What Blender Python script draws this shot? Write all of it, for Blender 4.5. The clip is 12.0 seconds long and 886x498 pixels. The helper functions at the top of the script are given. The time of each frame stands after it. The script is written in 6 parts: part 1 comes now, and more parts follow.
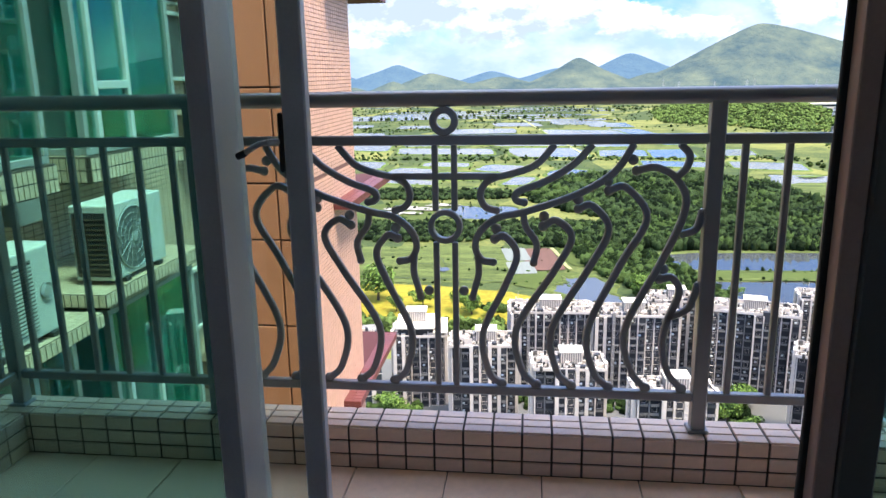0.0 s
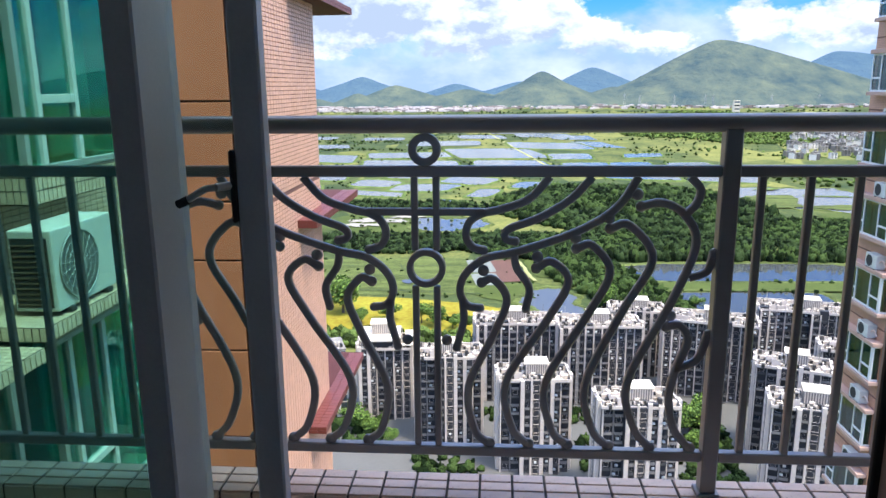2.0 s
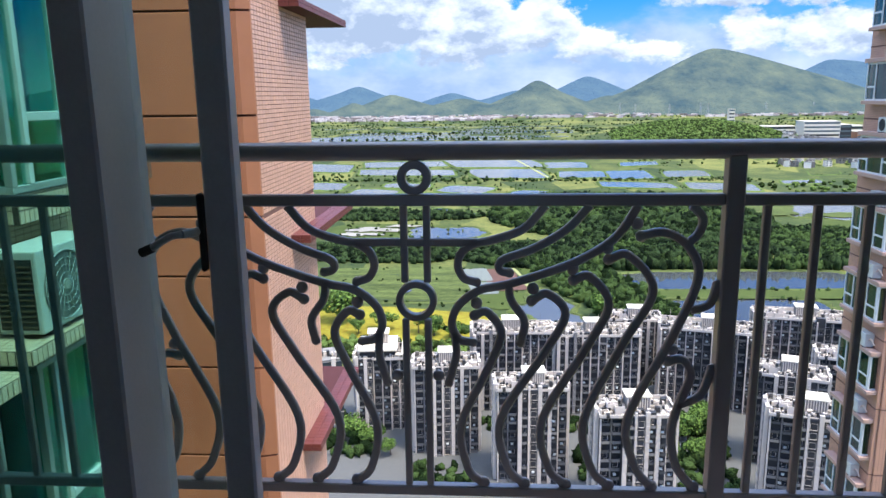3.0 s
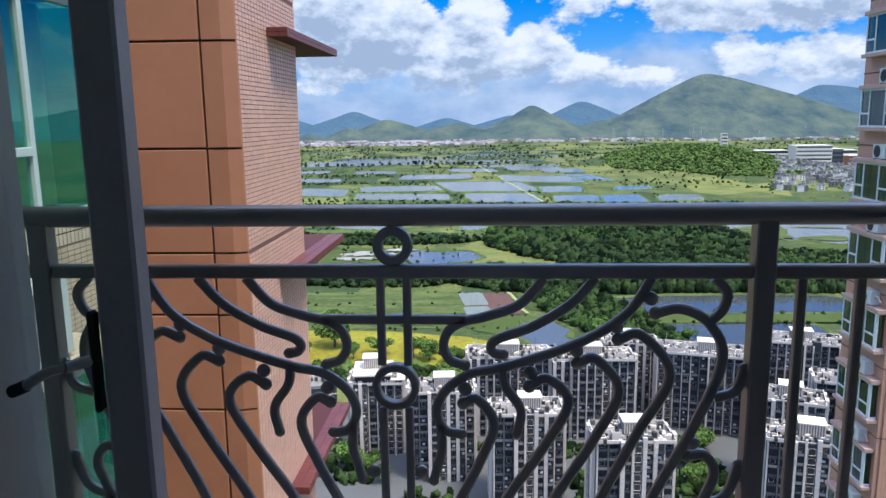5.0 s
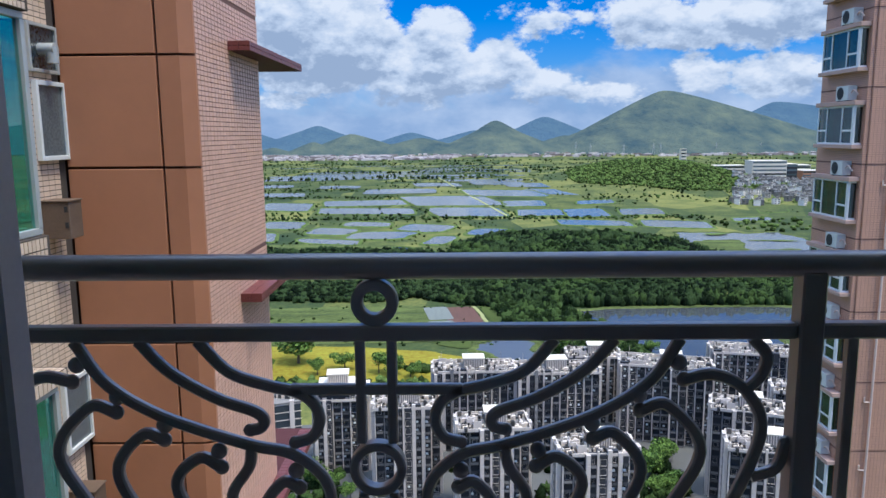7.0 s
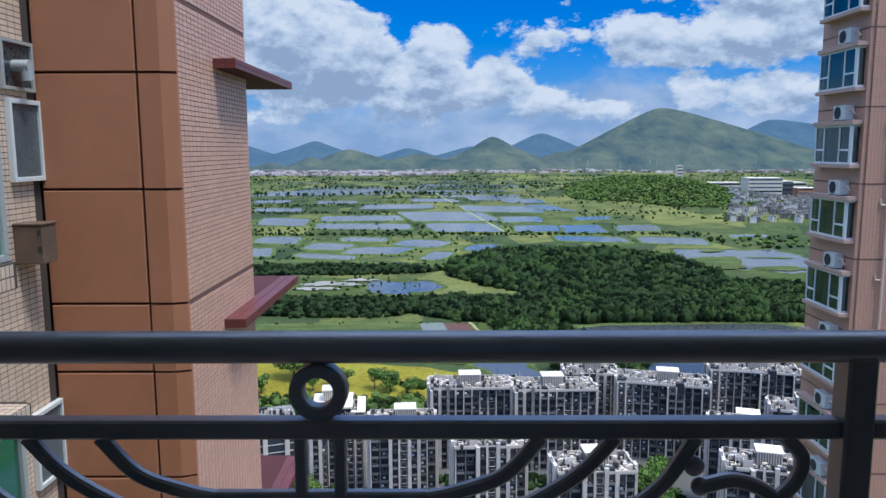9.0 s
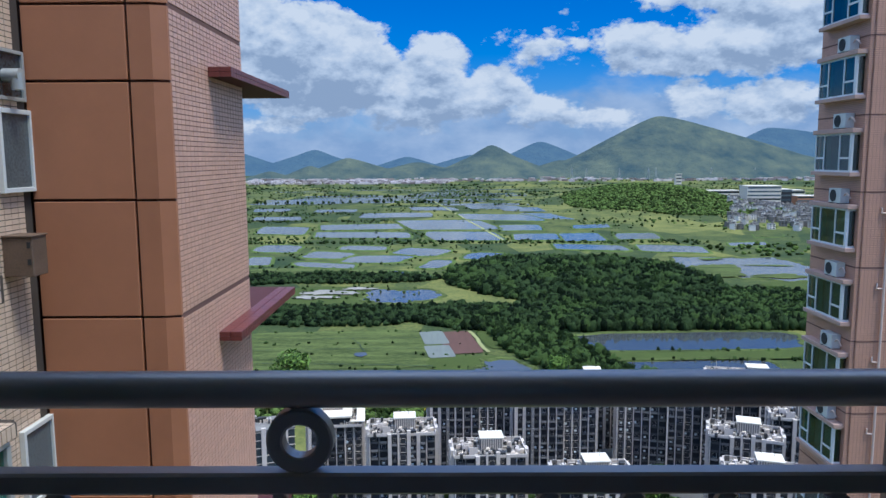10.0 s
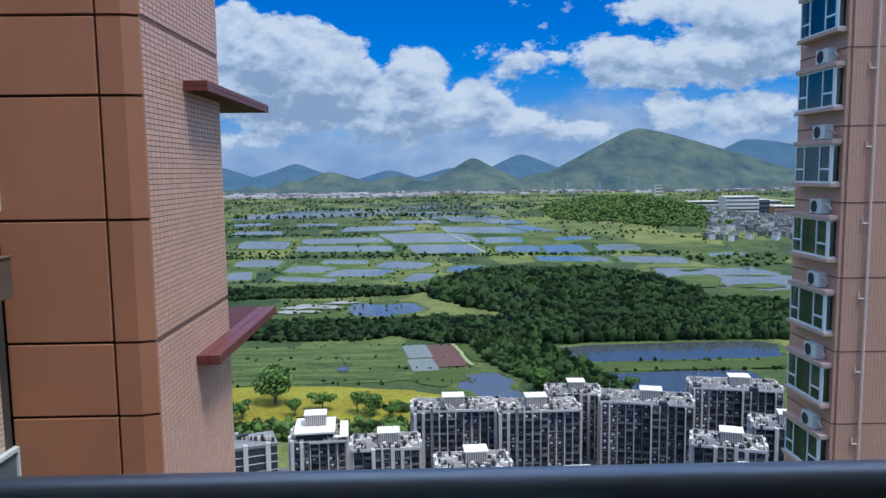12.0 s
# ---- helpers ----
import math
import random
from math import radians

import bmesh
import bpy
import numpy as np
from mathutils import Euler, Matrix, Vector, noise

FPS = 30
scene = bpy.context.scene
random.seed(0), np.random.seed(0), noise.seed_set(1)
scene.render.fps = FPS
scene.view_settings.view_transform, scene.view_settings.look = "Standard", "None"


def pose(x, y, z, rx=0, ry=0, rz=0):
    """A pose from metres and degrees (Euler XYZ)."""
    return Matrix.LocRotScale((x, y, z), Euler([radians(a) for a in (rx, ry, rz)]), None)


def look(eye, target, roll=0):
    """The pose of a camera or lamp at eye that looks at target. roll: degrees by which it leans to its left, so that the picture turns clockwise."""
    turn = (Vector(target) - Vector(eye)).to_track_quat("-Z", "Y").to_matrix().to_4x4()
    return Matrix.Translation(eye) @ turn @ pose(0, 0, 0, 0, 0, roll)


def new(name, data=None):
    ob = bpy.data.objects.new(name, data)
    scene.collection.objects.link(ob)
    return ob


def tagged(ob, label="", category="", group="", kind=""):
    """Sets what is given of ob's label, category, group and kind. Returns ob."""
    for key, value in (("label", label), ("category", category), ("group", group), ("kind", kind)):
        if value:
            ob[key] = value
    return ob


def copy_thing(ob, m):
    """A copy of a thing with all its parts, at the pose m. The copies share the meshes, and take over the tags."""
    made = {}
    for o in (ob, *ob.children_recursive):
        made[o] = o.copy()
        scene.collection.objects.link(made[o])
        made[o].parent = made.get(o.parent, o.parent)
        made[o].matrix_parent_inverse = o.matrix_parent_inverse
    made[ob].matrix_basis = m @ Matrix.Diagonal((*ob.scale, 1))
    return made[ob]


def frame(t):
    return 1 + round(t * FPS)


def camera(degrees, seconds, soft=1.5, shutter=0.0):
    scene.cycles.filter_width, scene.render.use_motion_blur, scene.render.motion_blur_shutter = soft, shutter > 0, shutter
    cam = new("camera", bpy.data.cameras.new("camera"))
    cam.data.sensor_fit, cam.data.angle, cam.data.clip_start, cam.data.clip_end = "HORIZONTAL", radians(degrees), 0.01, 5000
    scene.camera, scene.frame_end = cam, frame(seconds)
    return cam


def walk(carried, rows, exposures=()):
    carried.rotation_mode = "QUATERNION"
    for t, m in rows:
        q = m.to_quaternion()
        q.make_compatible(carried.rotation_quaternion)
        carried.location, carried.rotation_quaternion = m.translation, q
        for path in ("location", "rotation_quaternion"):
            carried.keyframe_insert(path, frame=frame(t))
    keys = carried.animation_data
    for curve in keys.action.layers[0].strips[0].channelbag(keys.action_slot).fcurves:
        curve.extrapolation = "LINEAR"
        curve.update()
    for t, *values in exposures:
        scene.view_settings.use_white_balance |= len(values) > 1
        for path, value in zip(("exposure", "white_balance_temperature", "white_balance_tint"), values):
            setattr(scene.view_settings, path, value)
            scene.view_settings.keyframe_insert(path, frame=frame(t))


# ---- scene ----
cam = camera(62.7, 12.0)
PATH = [
    (0, (0.284, -2.381, 1.278), (0.046, -0.452, 0.809), -1.0),
    (0.5, (0.273, -2.31, 1.275), (0.038, -0.379, 0.811), -0.9),
    (1, (0.247, -2.218, 1.282), (0.017, -0.285, 0.824), -1.0),
    (1.5, (0.226, -2.147, 1.297), (0.031, -0.208, 0.847), -0.8),
    (2, (0.204, -2.089, 1.307), (0.061, -0.143, 0.868), -0.5),
    (2.5, (0.2, -2.033, 1.327), (0.067, -0.084, 0.898), -0.6),
    (3, (0.213, -1.982, 1.349), (0.079, -0.03, 0.934), -0.7),
    (3.5, (0.228, -1.896, 1.388), (0.097, 0.062, 1.001), -0.7),
    (5.5, (0.218, -1.615, 1.426), (0.109, 0.352, 1.082), -0.8),
    (6, (0.19, -1.529, 1.438), (0.129, 0.442, 1.104), -0.6),
    (6.5, (0.163, -1.457, 1.45), (0.131, 0.516, 1.126), -0.5),
    (7, (0.154, -1.411, 1.457), (0.13, 0.564, 1.144), -0.5),
    (9, (0.209, -1.129, 1.512), (0.194, 0.853, 1.241), -0.2),
    (9.5, (0.22, -1.054, 1.52), (0.203, 0.929, 1.261), -0.3),
    (10, (0.209, -0.988, 1.521), (0.196, 0.996, 1.273), -0.3),
    (10.5, (0.204, -0.91, 1.527), (0.196, 1.076, 1.29), -0.4),
    (11, (0.178, -0.854, 1.534), (0.178, 1.133, 1.305), -0.5),
    (11.5, (0.163, -0.788, 1.536), (0.169, 1.2, 1.315), -0.7),
    (12, (0.173, -0.744, 1.542), (0.209, 1.244, 1.329), -0.7),
]
EXPOSURES = [(0.0, 1.12, 6200, 12.5), (1.5, 0.92, 6000, 12), (2.5, 0.73, 5850, 11.5), (3.5, 0.52, 5680, 11), (5.5, 0.2, 5520, 10), (7.0, 0.06, 5420, 9.5), (9.0, -0.12, 5270, 8.5), (12.0, -0.24, 5130, 7)]
walk(cam, [(t, look(eye, target, roll)) for t, eye, target, roll in PATH], EXPOSURES)

SUN_UP, SUN_TURN, SUN_STRENGTH, SKY_STRENGTH = 67, 122, 4.3, 0.09
TREE_PLACES = [(-79, 358, 1.6), (-54, 350, 1.0), (-36, 342, 1.1), (-47, 226, 0.8), (-40, 222, 0.7), (-33, 217, 0.6), (67, 232, 0.8), (70, 224, 0.7), (64, 217, 0.7),
               (73, 240, 0.8), (-90, 335, 1.0), (-66, 340, 0.9), (-28, 338, 0.9), (-20, 336, 0.8), (104, 366, 0.9), (58, 372, 1.1), (-52, 236, 0.7), (76, 246, 0.8)]
# heaps of cloud ahead: centre (x/y, z/y), half width, height above and below the centre
CLOUD_HEAPS = [(-0.217, 0.141, 0.093, 0.074, 0.085), (-0.15, 0.118, 0.093, 0.071, 0.062), (-0.253, 0.186, 0.054, 0.035, 0.047), (-0.013, 0.117, 0.048, 0.051, 0.047),
               (-0.044, 0.087, 0.093, 0.047, 0.047), (0.06, 0.086, 0.058, 0.033, 0.031), (0.133, 0.066, 0.058, 0.023, 0.019), (0.202, 0.052, 0.054, 0.014, 0.014),
               (0.341, 0.071, 0.043, 0.03, 0.022), (0.419, 0.074, 0.062, 0.023, 0.027), (0.458, 0.082, 0.047, 0.023, 0.031), (0.409, 0.154, 0.148, 0.043, 0.045),
               (0.278, 0.155, 0.101, 0.026, 0.033), (0.148, 0.154, 0.07, 0.011, 0.019), (0.461, 0.202, 0.124, 0.031, 0.047), (0.3, 0.218, 0.062, 0.008, 0.017),
               (-0.243, 0.049, 0.058, 0.008, 0.008), (0.294, 0.13, 0.07, 0.017, 0.017)]

# ---- world, sun ----
world = bpy.data.worlds.new("sky")
scene.world = world
world.use_nodes = True


def world_sky():
    nt = world.node_tree
    n, l = nt.nodes, nt.links
    n.clear()
    out = n.new("ShaderNodeOutputWorld")
    bg = n.new("ShaderNodeBackground")
    sky = n.new("ShaderNodeTexSky")
    sky.sky_type, sky.sun_disc = "NISHITA", False
    sky.sun_elevation, sky.sun_rotation = radians(SUN_UP), radians(SUN_TURN)
    sky.altitude, sky.air_density, sky.dust_density, sky.ozone_density = 100, 1.0, 0.25, 4.0
    tc = n.new("ShaderNodeTexCoord")

    def math_node(op, a, b=None, clamp=False):
        m = n.new("ShaderNodeMath")
        m.operation, m.use_clamp = op, clamp
        for i, v in enumerate((a, b)):
            if v is None:
                continue
            if isinstance(v, (int, float)):
                m.inputs[i].default_value = v
            else:
                l.new(v, m.inputs[i])
        return m.outputs[0]

    sep = n.new("ShaderNodeSeparateXYZ")
    l.new(tc.outputs["Generated"], sep.inputs[0])
    x, y, z = sep.outputs
    up = math_node("MAXIMUM", z, 0.0)
    # clouds lie on a sphere of directions, flattened towards the horizon
    comb = n.new("ShaderNodeCombineXYZ")
    l.new(x, comb.inputs[0]), l.new(y, comb.inputs[1])
    l.new(math_node("MULTIPLY", math_node("POWER", up, 0.9), 1.5), comb.inputs[2])

    def fbm(scale, detail, rough, offset, dist=0.0):
        mp = n.new("ShaderNodeMapping")
        mp.inputs["Location"].default_value = offset
        l.new(comb.outputs[0], mp.inputs[0])
        t = n.new("ShaderNodeTexNoise")
        t.inputs["Scale"].default_value, t.inputs["Detail"].default_value = scale, detail
        t.inputs["Roughness"].default_value, t.inputs["Distortion"].default_value = rough, dist
        l.new(mp.outputs[0], t.inputs["Vector"])
        return t.outputs["Fac"]

    ahead = math_node("MAXIMUM", y, 0.05)
    u, v = math_node("DIVIDE", x, ahead), math_node("DIVIDE", z, ahead)

    def billow(scale, offset):
        """Round heads of cumulus, at several sizes."""
        mp = n.new("ShaderNodeMapping")
        mp.inputs["Location"].default_value = offset
        l.new(comb.outputs[0], mp.inputs[0])
        t = n.new("ShaderNodeTexVoronoi")
        t.feature, t.normalize = "SMOOTH_F1", True
        t.inputs["Scale"].default_value, t.inputs["Detail"].default_value = scale, 4.0
        t.inputs["Roughness"].default_value, t.inputs["Smoothness"].default_value = 0.62, 0.3
        l.new(mp.outputs[0], t.inputs["Vector"])
        return math_node("SUBTRACT", 0.42, t.outputs["Distance"])

    def step(value, low, high):
        r = n.new("ShaderNodeMapRange")
        r.interpolation_type = "SMOOTHSTEP"
        r.inputs["From Min"].default_value, r.inputs["From Max"].default_value = low, high
        l.new(value, r.inputs["Value"])
        return r.outputs[0]

    # overhead and behind, broken cloud without a given shape
    away = math_node("MAXIMUM", step(z, 0.26, 0.42), step(math_node("MULTIPLY", y, -1.0), -0.55, -0.25))

    def density(lift):
        """Rough distance inside the nearest heap, roughened at three sizes."""
        field = None
        for cx, cz, w, top, base in CLOUD_HEAPS:
            dx = math_node("DIVIDE", math_node("SUBTRACT", u, cx), w)
            dv = math_node("SUBTRACT", math_node("ADD", v, lift), cz)
            dz = math_node("ADD", math_node("DIVIDE", math_node("MAXIMUM", dv, 0.0), top), math_node("DIVIDE", math_node("MINIMUM", dv, 0.0), base))
            r = math_node("SQRT", math_node("ADD", math_node("MULTIPLY", dx, dx), math_node("MULTIPLY", dz, dz)))
            g = math_node("MULTIPLY", math_node("SUBTRACT", 1.0, r), min(w, top * 1.3))
            field = g if field is None else math_node("MAXIMUM", field, g)
        wide = math_node("MULTIPLY", math_node("SUBTRACT", fbm(4.2, 3.0, 0.5, (0.4, 1.3, 0.2)), 0.47), 0.5)
        field = math_node("ADD", math_node("MULTIPLY", math_node("MAXIMUM", field, -0.4), math_node("SUBTRACT", 1.0, away)), math_node("MULTIPLY", wide, away))
        d = math_node("ADD", field, math_node("MULTIPLY", math_node("SUBTRACT", fbm(13.0, 10.0, 0.62, (3.1, 0.4, 1.7 + lift)), 0.5), 0.085))
        return math_node("ADD", d, math_node("MULTIPLY", billow(26.0, (3.1, 0.4, 1.7 + lift)), 0.06))

    dens, above = density(0.0), density(0.022)
    cover = step(dens, 0.0, 0.014)
    # grey layer low over the hills, thin and torn, with blue gaps
    layer = math_node("ADD", math_node("MULTIPLY", math_node("SUBTRACT", fbm(9.0, 7.0, 0.55, (7.7, 2.1, 0.3), 0.4), 0.46), 3.0), math_node("MULTIPLY", math_node("SUBTRACT", 0.098, v), 13.0))
    veil_cover = math_node("MULTIPLY", step(layer, -0.1, 0.9), 0.92)
    # sunlit tops where the cloud thins out upwards, blue grey undersides
    relief = math_node("SUBTRACT", billow(19.0, (3.1, 0.4, 1.7)), billow(19.0, (3.115, 0.4, 1.725)))
    lit = math_node("ADD", math_node("MULTIPLY", math_node("SUBTRACT", dens, above), 18.0), math_node("MULTIPLY", relief, 2.6))
    lit = math_node("ADD", lit, math_node("SUBTRACT", 0.60, math_node("MULTIPLY", math_node("MAXIMUM", dens, 0.0), 6.5)), True)
    tone = n.new("ShaderNodeValToRGB")
    e = tone.color_ramp.elements
    e[0].position, e[0].color = 0.0, (3.8, 4.5, 5.6, 1)
    e[1].position, e[1].color = 0.95, (8.6, 8.5, 8.4, 1)
    mid = tone.color_ramp.elements.new(0.45)
    mid.color = (6.3, 6.8, 7.5, 1)
    l.new(lit, tone.inputs[0])
    grey = n.new("ShaderNodeValToRGB")
    e = grey.color_ramp.elements
    e[0].position, e[0].color = 0.38, (3.3, 4.4, 6.2, 1)
    e[1].position, e[1].color = 0.75, (6.2, 6.8, 7.8, 1)
    l.new(fbm(12.0, 6.0, 0.55, (1.7, 5.2, 0.9)), grey.inputs[0])
    hue = n.new("ShaderNodeHueSaturation")
    hue.inputs["Saturation"].default_value = 1.35
    deep = n.new("ShaderNodeMix")
    deep.data_type, deep.blend_type = "RGBA", "MULTIPLY"
    deep.inputs["Factor"].default_value = 1.0
    l.new(sky.outputs[0], deep.inputs[6])
    deep.inputs[7].default_value = (0.50, 0.82, 1.27, 1)
    l.new(deep.outputs[2], hue.inputs["Color"])
    # thin white veil low over the hills
    veil = math_node("POWER", 2.718, math_node("MULTIPLY", math_node("MULTIPLY", up, up), -110.0))
    haze = n.new("ShaderNodeMix")
    haze.data_type = "RGBA"
    l.new(math_node("MULTIPLY", veil, 0.75), haze.inputs["Factor"])
    l.new(hue.outputs[0], haze.inputs[6])
    haze.inputs[7].default_value = (3.8, 4.9, 6.6, 1)
    mix = n.new("ShaderNodeMix")
    mix.data_type = "RGBA"
    low = n.new("ShaderNodeMix")
    low.data_type = "RGBA"
    l.new(veil_cover, low.inputs["Factor"])
    l.new(haze.outputs[2], low.inputs[6]), l.new(grey.outputs[0], low.inputs[7])
    l.new(cover, mix.inputs["Factor"])
    l.new(low.outputs[2], mix.inputs[6]), l.new(tone.outputs[0], mix.inputs[7])
    # overhead, out of view, sky brightness is raised as added fill for the walls
    rise = n.new("ShaderNodeMapRange")
    rise.interpolation_type = "SMOOTHSTEP"
    rise.inputs["From Min"].default_value, rise.inputs["From Max"].default_value = 0.25, 0.8
    rise.inputs["To Min"].default_value, rise.inputs["To Max"].default_value = 1.0, 3.2
    l.new(z, rise.inputs["Value"])
    gain = n.new("ShaderNodeVectorMath")
    gain.operation = "SCALE"
    l.new(mix.outputs[2], gain.inputs[0]), l.new(rise.outputs[0], gain.inputs["Scale"])
    l.new(gain.outputs[0], bg.inputs["Color"])
    bg.inputs["Strength"].default_value = SKY_STRENGTH
    l.new(bg.outputs[0], out.inputs["Surface"])


world_sky()
sun = new("sun", bpy.data.lights.new("sun", "SUN"))
sun.data.energy, sun.data.angle, sun.data.color = SUN_STRENGTH, radians(14.0), (1.0, 0.87, 0.67)
# from behind the building and a little from the right, high up, through thin cloud
_az = radians(SUN_TURN)
_dir = Vector((math.sin(_az) * math.cos(radians(SUN_UP)), math.cos(_az) * math.cos(radians(SUN_UP)), math.sin(radians(SUN_UP))))
sun.matrix_world = look(_dir * 200, (0, 0, 0))

# ---- materials ----
def principled(name):
    m = bpy.data.materials.new(name)
    m.use_nodes = True
    return m, m.node_tree.nodes, m.node_tree.links, m.node_tree.nodes["Principled BSDF"]


def surface(name, color, rough=0.6, metal=0.0, var=0.18, coarse=1.5, fine=40.0, bump=0.15, per_piece=0.0, per_island=0.0,
            second=None, coords="Object", stretch=(1, 1, 1), spec=0.5, grain=0.5, relief=0.3, spread=0.2):
    """A painted, stone, metal or plant surface: two scales of mottling, fine relief, a piece-by-piece shift."""
    m, n, l, b = principled(name)
    tc = n.new("ShaderNodeTexCoord")
    mp = n.new("ShaderNodeMapping")
    mp.inputs["Scale"].default_value = stretch
    l.new(tc.outputs[coords], mp.inputs[0])

    def tex(scale, detail):
        t = n.new("ShaderNodeTexNoise")
        t.inputs["Scale"].default_value, t.inputs["Detail"].default_value = scale, detail
        t.inputs["Roughness"].default_value = 0.6
        l.new(mp.outputs[0], t.inputs["Vector"])
        return t.outputs["Fac"]

    a, f = tex(coarse, 5), tex(fine, 4)
    mixf = n.new("ShaderNodeMix")
    mixf.inputs[0].default_value = grain
    l.new(a, mixf.inputs[2]), l.new(f, mixf.inputs[3])
    value = mixf.outputs[0]
    for socket, amount in (("Random", per_piece), ("Island", per_island)):
        if not amount:
            continue
        src = n.new("ShaderNodeObjectInfo").outputs["Random"] if socket == "Random" else n.new("ShaderNodeNewGeometry").outputs["Random Per Island"]
        ma = n.new("ShaderNodeMath")
        ma.operation = "MULTIPLY_ADD"
        l.new(src, ma.inputs[0])
        ma.inputs[1].default_value = amount
        add = n.new("ShaderNodeMath")
        add.operation = "ADD"
        l.new(ma.outputs[0], add.inputs[0]), l.new(value, add.inputs[1])
        ma.inputs[2].default_value = -amount / 2
        value = add.outputs[0]
    ramp = n.new("ShaderNodeValToRGB")
    lo = [c * (1 - var) for c in color]
    hi = [min(1, c * (1 + var)) for c in (second or color)]
    ramp.color_ramp.elements[0].position, ramp.color_ramp.elements[1].position = 0.5 - spread, 0.5 + spread
    ramp.color_ramp.elements[0].color, ramp.color_ramp.elements[1].color = (*lo, 1), (*hi, 1)
    l.new(value, ramp.inputs[0])
    l.new(ramp.outputs[0], b.inputs["Base Color"])
    b.inputs["Metallic"].default_value = metal
    b.inputs["Specular IOR Level"].default_value = spec
    rr = n.new("ShaderNodeMapRange")
    rr.inputs["To Min"].default_value, rr.inputs["To Max"].default_value = max(0.02, rough - 0.1), min(1, rough + 0.1)
    l.new(f, rr.inputs["Value"]), l.new(rr.outputs[0], b.inputs["Roughness"])
    if bump:
        bn = n.new("ShaderNodeBump")
        bn.inputs["Strength"].default_value, bn.inputs["Distance"].default_value = bump, relief / fine
        l.new(f, bn.inputs["Height"]), l.new(bn.outputs[0], b.inputs["Normal"])
    return m


def pane(name, tint, gloss=0.04, rough=0.0):
    """A thin sheet of clear or tinted glass."""
    m, n, l, b = principled(name)
    n.remove(b)
    tr, gl, mx, lw = n.new("ShaderNodeBsdfTransparent"), n.new("ShaderNodeBsdfGlossy"), n.new("ShaderNodeMixShader"), n.new("ShaderNodeLayerWeight")
    power, scale = n.new("ShaderNodeMath"), n.new("ShaderNodeMath")
    power.operation, scale.operation = "POWER", "MULTIPLY_ADD"
    power.inputs[1].default_value, scale.inputs[1].default_value, scale.inputs[2].default_value = 5.0, 0.9, gloss
    tr.inputs[0].default_value = (*tint, 1)
    gl.inputs["Roughness"].default_value = rough
    l.new(lw.outputs["Facing"], power.inputs[0]), l.new(power.outputs[0], scale.inputs[0])
    l.new(scale.outputs[0], mx.inputs[0]), l.new(tr.outputs[0], mx.inputs[1]), l.new(gl.outputs[0], mx.inputs[2])
    l.new(mx.outputs[0], n["Material Output"].inputs[0])
    return m


def water(name, color, rough=0.03):
    m, n, l, b = principled(name)
    b.inputs["Base Color"].default_value = (*color, 1)
    b.inputs["Roughness"].default_value = rough
    b.inputs["IOR"].default_value = 1.33
    t = n.new("ShaderNodeTexNoise")
    t.inputs["Scale"].default_value, t.inputs["Detail"].default_value = 0.15, 6
    tc = n.new("ShaderNodeTexCoord")
    l.new(tc.outputs["Object"], t.inputs["Vector"])
    bn = n.new("ShaderNodeBump")
    bn.inputs["Strength"].default_value, bn.inputs["Distance"].default_value = 0.04, 0.5
    l.new(t.outputs["Fac"], bn.inputs["Height"]), l.new(bn.outputs[0], b.inputs["Normal"])
    return m


IRON = surface("grey metallic painted iron", (0.27, 0.265, 0.27), 0.36, 0.5, var=0.05, coarse=3, fine=6, bump=0.0, grain=0.3)
ALU = surface("dark grey aluminium", (0.52, 0.51, 0.51), 0.36, 0.1, var=0.08, coarse=3, fine=150, bump=0.02)
# darker copy of the aluminium, for the right door's shaded room side
ALU_SHADED = surface("aluminium darkened for the shaded room side", (0.12, 0.115, 0.112), 0.45, var=0.08, coarse=3, fine=150, bump=0.02)
ALU_BROWN_LIT = surface("brown aluminium", (0.42, 0.30, 0.26), 0.42, 0.1, var=0.1, coarse=3, fine=120, bump=0.02)
RUBBER = surface("black rubber seal", (0.015, 0.015, 0.015), 0.7, bump=0.0)
WHITE_FRAME = surface("white coated aluminium", (0.62, 0.64, 0.63), 0.4, var=0.08, fine=60, bump=0.03)
GREY_FRAME = surface("grey window aluminium", (0.42, 0.44, 0.43), 0.4, 0.3, var=0.08, fine=60, bump=0.03)
GLASS_GREEN = pane("green tinted glass", (0.60, 0.85, 0.81))
GLASS_CLEAR = pane("faintly green glass", (0.86, 0.93, 0.88))
GLASS_BAY = pane("teal window glass", (0.36, 0.78, 0.74), 0.18)
GLASS_TOWER = pane("blue green window glass", (0.42, 0.54, 0.54), 0.08)
CURTAIN = surface("pale green curtain", (0.68, 0.74, 0.64), 0.85, var=0.15, coarse=2, fine=30, bump=0.2, stretch=(1, 1, 0.15))
CURTAIN_GREEN = surface("green curtain", (0.22, 0.42, 0.36), 0.85, var=0.2, coarse=2, fine=20, bump=0.2, stretch=(1, 1, 0.15), per_piece=0.5)
# darker than the room plaster: unlit rooms and recess shade put into colour
ROOM_DARK = surface("plaster dimmed for unlit rooms and recess shade", (0.30, 0.31, 0.29), 0.9, var=0.2)
CLADDING = surface("tan aluminium cladding", (0.385, 0.172, 0.088), 0.5, var=0.1, coarse=1.1, fine=6, bump=0.03, per_piece=0.12, grain=0.3)
GROOVE = surface("dark joint", (0.06, 0.03, 0.022), 0.8, var=0.1)
TILE_PINK = surface("salmon mosaic tile", (0.62, 0.37, 0.265), 0.42, var=0.1, coarse=0.9, fine=25, bump=0.05, per_piece=0.3, per_island=0.35)
